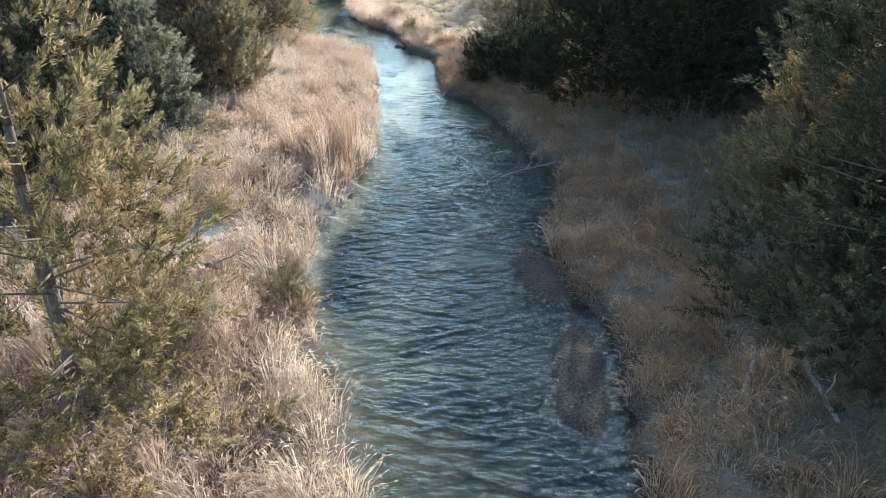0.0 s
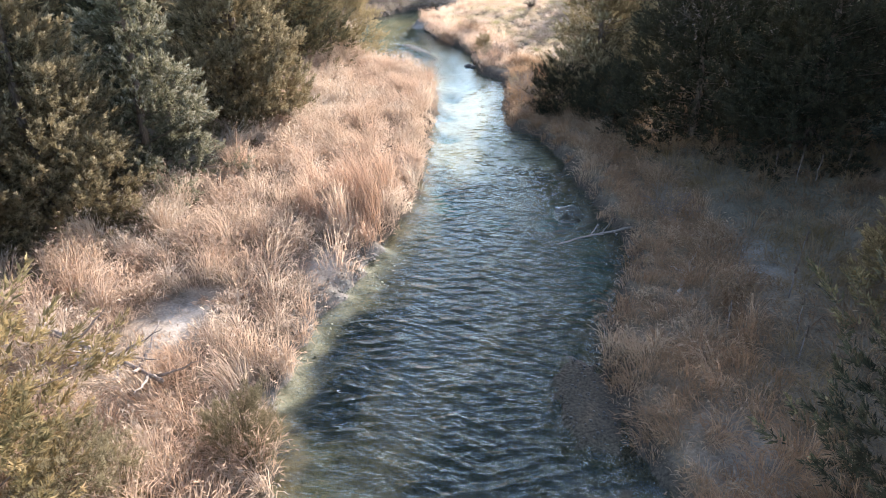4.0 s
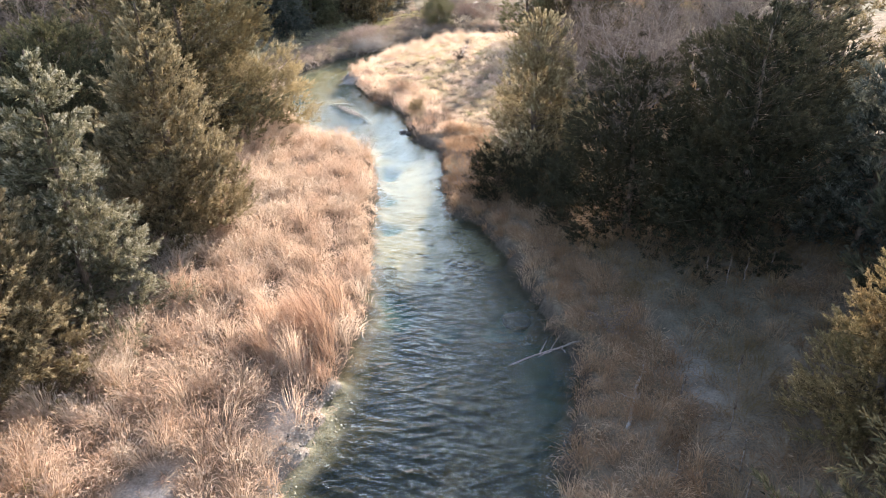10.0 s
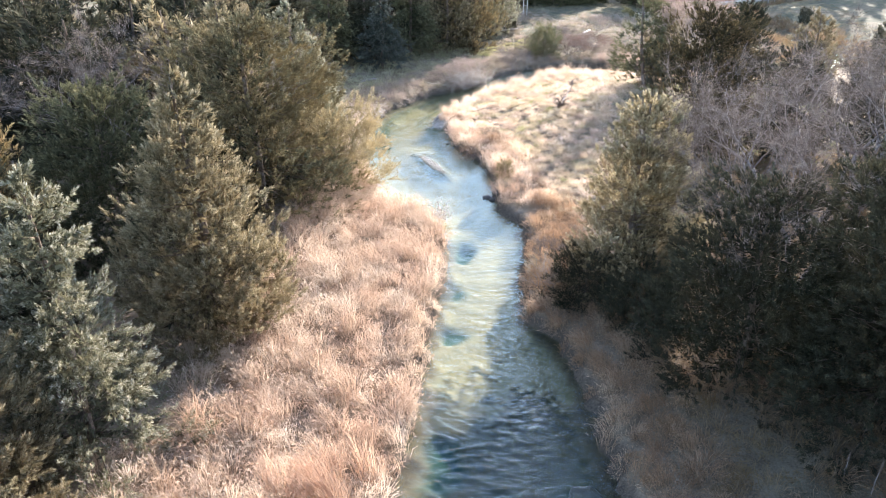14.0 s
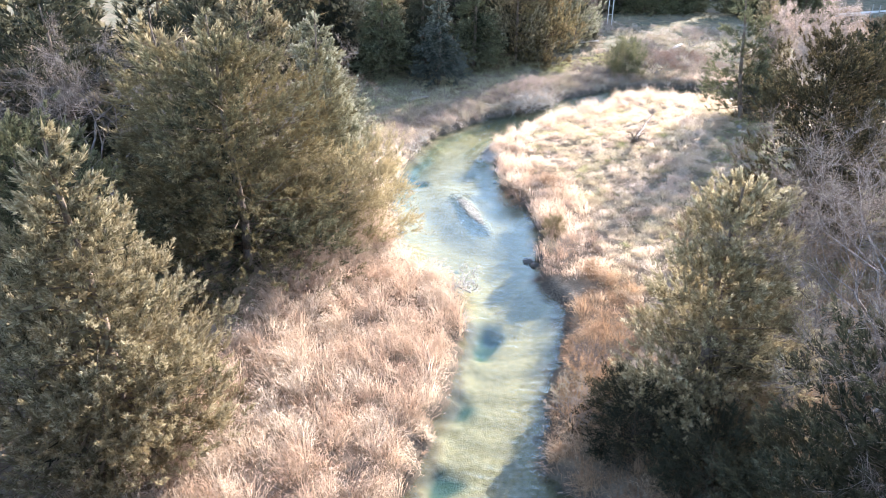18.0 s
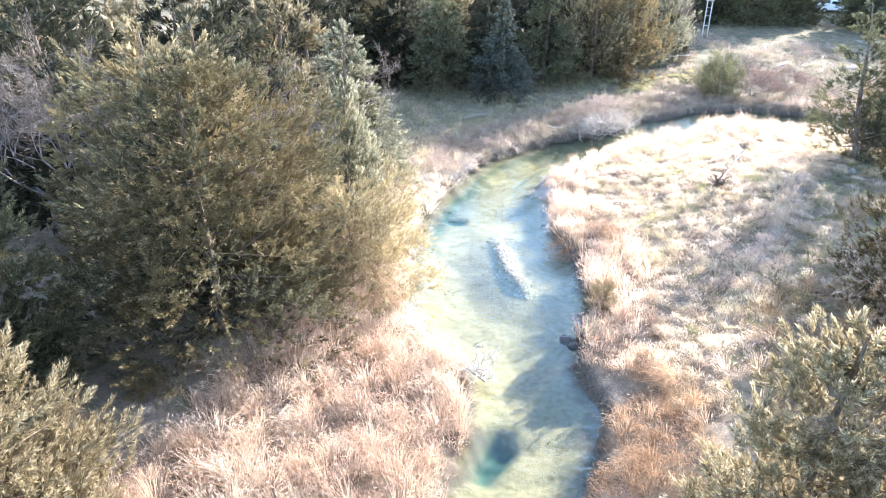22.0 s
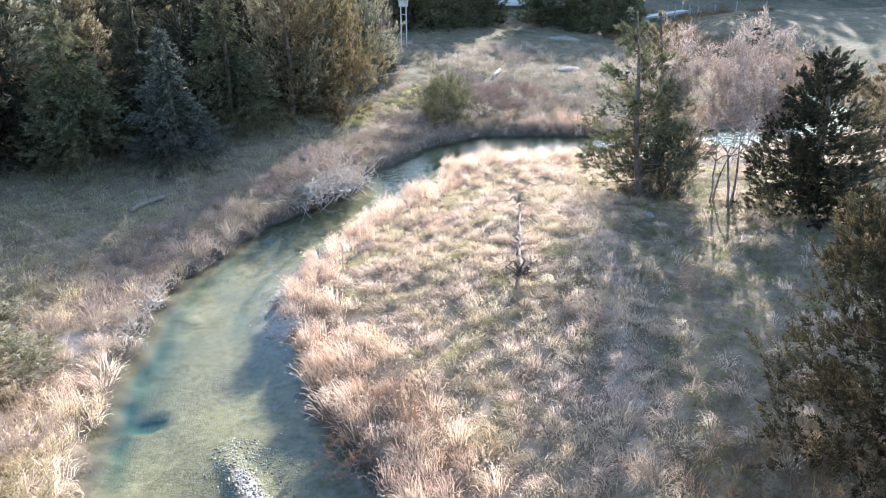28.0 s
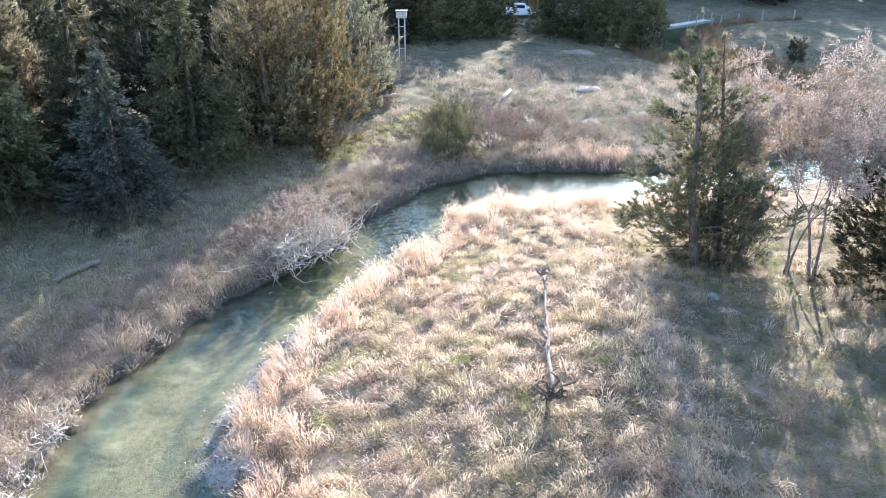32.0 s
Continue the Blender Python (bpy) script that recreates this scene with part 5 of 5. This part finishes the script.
for j, (x, y, q) in enumerate([(-3.3, 56.0, 0.34), (-2.9, 55.7, 0.28), (-2.8, 56.4, 0.4), (-3.5, 56.4, 0.18), (-7.9, 66.9, 0.16), (-8.7, 70.2, 0.18), (-3.4, 59.4, 0.16)]):
    rock(x, y, q, M_ROCK, "dark wet rock at the water's edge", j, group="rocks at the water's edge")
rock(5.2, 40.6, 0.42, M_STONE, "pale flat boulder in the shaded sedge", 1, "boulder")
rock(7.7, 78.4, 0.26, M_STONE, "small white stone on the meadow", 2)
rock(3.2, 31.6, 0.6, M_ROCK, "round dark boulder sunk in the shallows", 0, "boulder", 1.0)


def gravel(name, spots, count, label, seed, reach=0.5, mat=None):
    """Many small stones as one sheet of stuff."""
    r = np.random.default_rng(seed)
    bm = bmesh.new()
    bmesh.ops.create_icosphere(bm, subdivisions=1, radius=1.0)
    tv = np.array([v.co[:] for v in bm.verts])
    tf = np.array([[v.index for v in f.verts] for f in bm.faces])
    bm.free()
    vs, fs = [], []
    pts = []
    for x, y, a, b, turn in spots:
        u, w = r.normal(size=(2, count)) * 0.75
        pts.append(np.column_stack([x + u * a * math.cos(turn) - w * b * math.sin(turn), y + u * a * math.sin(turn) + w * b * math.cos(turn)]))
    p = np.concatenate(pts)
    z, sh = height(p)[:2]
    keep = (z > -0.30) & (sh < reach)
    p, z = p[keep], z[keep]
    n = len(p)
    size = 0.016 + 0.035 * r.random(n) ** 2.5
    sc = size[:, None] * r.uniform(0.7, 1.3, (n, 3)) * [1, 1, 0.6]
    v = tv[None] * sc[:, None] + np.column_stack([p, z + 0.004])[:, None]
    f = tf[None] + (np.arange(n) * len(tv))[:, None, None]
    tagged(part(name, make(name, v.reshape(-1, 3), f.reshape(-1, 3), True), mat or M_GRAVEL), label, "gravel", kind="stuff")


def gravel_material():
    k = Mat("mixed_gravel")
    g = k.n("NewGeometry")
    return k.finish(k.ramp(g.outputs["Random Per Island"], [(0, (0.10, 0.092, 0.078)), (0.6, (0.30, 0.275, 0.235)), (1, (0.60, 0.56, 0.50))]), 0.8, 0, 0.3)


M_GRAVEL = gravel_material()
gravel("bar_gravel", [(-8.0, 61.4, 0.7, 2.6, 0.62), (-9.2, 63.9, 0.8, 1.5, 0.62), (-7.0, 60.0, 0.5, 2.6, 0.62)], 900, "mixed gravel on the mid-stream bar", 1)
gravel("point_gravel", [(-9.2, 72.0, 0.6, 1.4, 0.1), (-9.3, 75.5, 0.55, 2.4, -0.25), (-8.1, 79.6, 0.5, 2.4, -0.45), (-6.4, 83.0, 0.45, 2.2, -0.62), (-4.2, 86.0, 0.4, 1.8, -0.68)], 750, "grey gravel along the point bar", 2, 1.0)
gravel("edge_gravel", [(-3.9, 25.0, 0.7, 1.2, -0.5), (-4.5, 22.4, 0.5, 1.8, 0.0)], 700, "pale gravel along the sunny water's edge", 4, 0.6)
gravel("flat_gravel", [(3.2, 19.6, 0.6, 1.8, 0.05), (3.5, 14.4, 0.7, 2.3, 0.08)], 160, "dark muddy gravel on the shaded flat", 3, 0.5, M_ROCK)


# ---------------------------------------------------------------- stalks, posts
def stalk(x, y, tall, j):
    ob = thing("dead_stalk", (x, y, ground_z(x, y)), "dark upright dead weed stalk", "plant", "dead stalks on the slope")
    part("stem", make("stem", *crooked([(0, 0, -0.05), (0.04 * math.sin(j), 0.04 * math.cos(j), tall)], 0.022, 0.012, j, 5, 0.012, 5), True), M_GREYBARK, ob)
    part("seed_head", make("seed_head", *crooked([(0.04 * math.sin(j), 0.04 * math.cos(j), tall * 0.68), (0.04 * math.sin(j), 0.04 * math.cos(j), tall * 1.02)], 0.045, 0.02, j + 9, 6, 0.01, 5), True), M_BARK, ob)


for j, (x, y, q) in enumerate([(10.7, 32.1, 1.1), (11.4, 31.7, 1.3), (12.2, 32.0, 1.0), (13.1, 31.9, 1.2), (8.9, 23.6, 1.2), (6.9, 21.9, 1.0), (8.6, 21.9, 1.2), (8.3, 20.7, 1.0), (9.9, 26.0, 1.0), (7.9, 25.2, 0.9)]):
    stalk(x, y, q, j)


# ---------------------------------------------------------------- far side of the clearing
def box(name, size, at, mat, parent, label="", bevel=0.02, taper=1.0, rz=0.0):
    bm = bmesh.new()
    bmesh.ops.create_cube(bm, size=1.0)
    for v in bm.verts:
        v.co = Vector((v.co.x * size[0], v.co.y * size[1], v.co.z * size[2]))
        if v.co.z > 0:
            v.co.x *= taper
            v.co.y *= 0.5 + taper / 2
    if bevel:
        bmesh.ops.bevel(bm, geom=bm.edges[:], offset=min(bevel, min(size) * 0.3), segments=2, affect="EDGES", profile=0.6)
    bm.transform(pose(*at, 0, 0, rz))
    me = bpy.data.meshes.new(name)
    bm.to_mesh(me)
    bm.free()
    return part(name, me, mat, parent, label)


def disc(name, radius, width, at, mat, parent, label="", sides=20):
    bm = bmesh.new()
    bmesh.ops.create_cone(bm, cap_ends=True, segments=sides, radius1=radius, radius2=radius, depth=width)
    bmesh.ops.bevel(bm, geom=bm.edges[:], offset=width * 0.15, segments=1, affect="EDGES")
    bm.transform(pose(*at, 90, 0, 0))
    me = bpy.data.meshes.new(name)
    bm.to_mesh(me)
    bm.free()
    return part(name, me, mat, parent, label)


M_WHITE = plain("white_car_paint", (0.80, 0.80, 0.79), 0.5, vary=0.05, spec=0.3, bump=0.0)
M_GLASS = plain("dark_glass", (0.02, 0.025, 0.03), 0.1, vary=0.1, bump=0.0, spec=0.6)
M_RUBBER = plain("black_rubber", (0.025, 0.025, 0.025), 0.8)
M_STEEL = plain("grey_steel", (0.45, 0.45, 0.46), 0.4, 0.8)
M_PAINTWOOD = plain("weathered_white_wood", (0.46, 0.435, 0.40), 0.8, vary=0.3, scale=5)
M_TIMBER = plain("grey_timber", (0.30, 0.27, 0.24), 0.9, vary=0.35, scale=5)


def pickup(x, y, rz):
    ob = thing("pickup_truck", (x, y, ground_z(x, y)), "white pickup truck parked between dark cedars", "truck", rz=rz)
    body = box("body", (5.4, 1.85, 0.62), (0, 0, 0.78), M_WHITE, ob, bevel=0.08)
    box("hood", (1.5, 1.75, 0.22), (-1.85, 0, 1.16), M_WHITE, body, bevel=0.08)
    cab = box("cab", (1.9, 1.72, 0.78), (-0.35, 0, 1.46), M_WHITE, ob, bevel=0.08, taper=0.78)
    for q in (-1, 1):
        box("side_window", (1.25, 0.04, 0.40), (-0.35, q * 0.815, 1.52), M_GLASS, cab, "dark side window", 0.01, 0.85)
        box("bed_side", (1.9, 0.08, 0.42), (1.72, q * 0.88, 1.22), M_WHITE, body, bevel=0.03)
        for w in (-1.75, 1.65):
            tyre = disc("tyre", 0.38, 0.26, (w, q * 0.84, 0.38), M_RUBBER, ob, "black tyre")
            disc("rim", 0.22, 0.28, (w, q * 0.85, 0.38), M_STEEL, tyre, "grey wheel rim")
    box("windscreen", (0.04, 1.4, 0.45), (-1.22, 0, 1.5), M_GLASS, cab, "dark windscreen", 0.01, 0.9)
    box("rear_window", (0.04, 1.3, 0.38), (0.53, 0, 1.52), M_GLASS, cab, "dark rear window", 0.01, 0.9)
    box("tailgate", (0.08, 1.7, 0.42), (2.66, 0, 1.22), M_WHITE, body, bevel=0.03)
    box("bumper", (0.14, 1.8, 0.22), (2.74, 0, 0.55), M_STEEL, ob, "grey rear bumper", 0.03)


def footbridge(a, b):
    d = Vector((b[0] - a[0], b[1] - a[1]))
    ln, turn = d.length, math.degrees(math.atan2(d.y, d.x))
    z = max(ground_z(*a), ground_z(*b), 1.45) + 0.15
    ob = thing("footbridge", (a[0], a[1], z), "weathered pale plank footbridge across the creek", "bridge", rz=turn)
    for q in (-0.5, 0.5):
        box("beam", (ln, 0.16, 0.26), (ln / 2, q, -0.15), M_TIMBER, ob, "dark timber beam", 0.02)
    count = int(ln / 0.3)
    for j in range(count):
        box("plank", (0.27, 1.3, 0.06), (0.15 + j * 0.3, 0.01 * (j % 3), 0.02 + 0.006 * (j % 2)), M_PAINTWOOD, ob, bevel=0.012)
    for j, q in enumerate((0.2, ln * 0.72, ln - 0.3)):
        for w in (-0.62, 0.62):
            box("post", (0.12, 0.12, 2.9), (q, w, -0.4), M_TIMBER, ob, "grey rail post", 0.015)


def nest_box_tower(x, y):
    ob = thing("raised_box", (x, y, ground_z(x, y)), "white box raised on two pale poles", "nest box")
    for q in (-0.28, 0.28):
        box("pole", (0.13, 0.13, 4.2), (q, 0, 2.05), M_PAINTWOOD, ob, bevel=0.02)
    for q in (1.3, 2.4, 3.3):
        box("rung", (0.56, 0.07, 0.07), (0, 0.02, q), M_PAINTWOOD, ob, bevel=0.01)
    house = box("box", (0.95, 0.7, 0.6), (0, 0, 4.4), M_PAINTWOOD, ob, bevel=0.02)
    box("lid", (1.1, 0.85, 0.08), (0, 0, 4.74), M_TIMBER, house, "grey flat lid", 0.015)


def fence_post(x, y, tall):
    ob = thing("fence_post", (x, y, ground_z(x, y)), "grey weathered wooden fence post", "post", "fence posts")
    part("post", make("post", *crooked([(0, 0, -0.2), (0.03, 0.02, tall)], 0.10, 0.085, int(x * 7), 8, 0.01, 4), True), M_TIMBER, ob)


pickup(8.4, 156.6, 4)
footbridge((23.6, 147.8), (34.6, 157.0))
nest_box_tower(-6.5, 123.2)
for x, y, q in ((40.2, 160.5, 2.2), (42.0, 156.8, 1.8), (34.8, 155.8, 1.5), (35.8, 155.5, 1.6), (47.0, 158.0, 1.6)):
    fence_post(x, y, q)
for j, (x, y, q) in enumerate([(11.7, 130.8, 1.6), (9.7, 114.4, 1.2), (8.5, 106.5, 1.0)]):
    ob = part("soil_mound", STONES[j].copy(), M_MOUND)
    ob.matrix_basis = pose(x, y, ground_z(x, y) - 0.12, 0, 0, j * 40) @ Matrix.Diagonal((q * 1.2, q * 0.8, q * 0.4, 1))
    tagged(ob, "low pale mound of bare soil on the clearing", "mound")
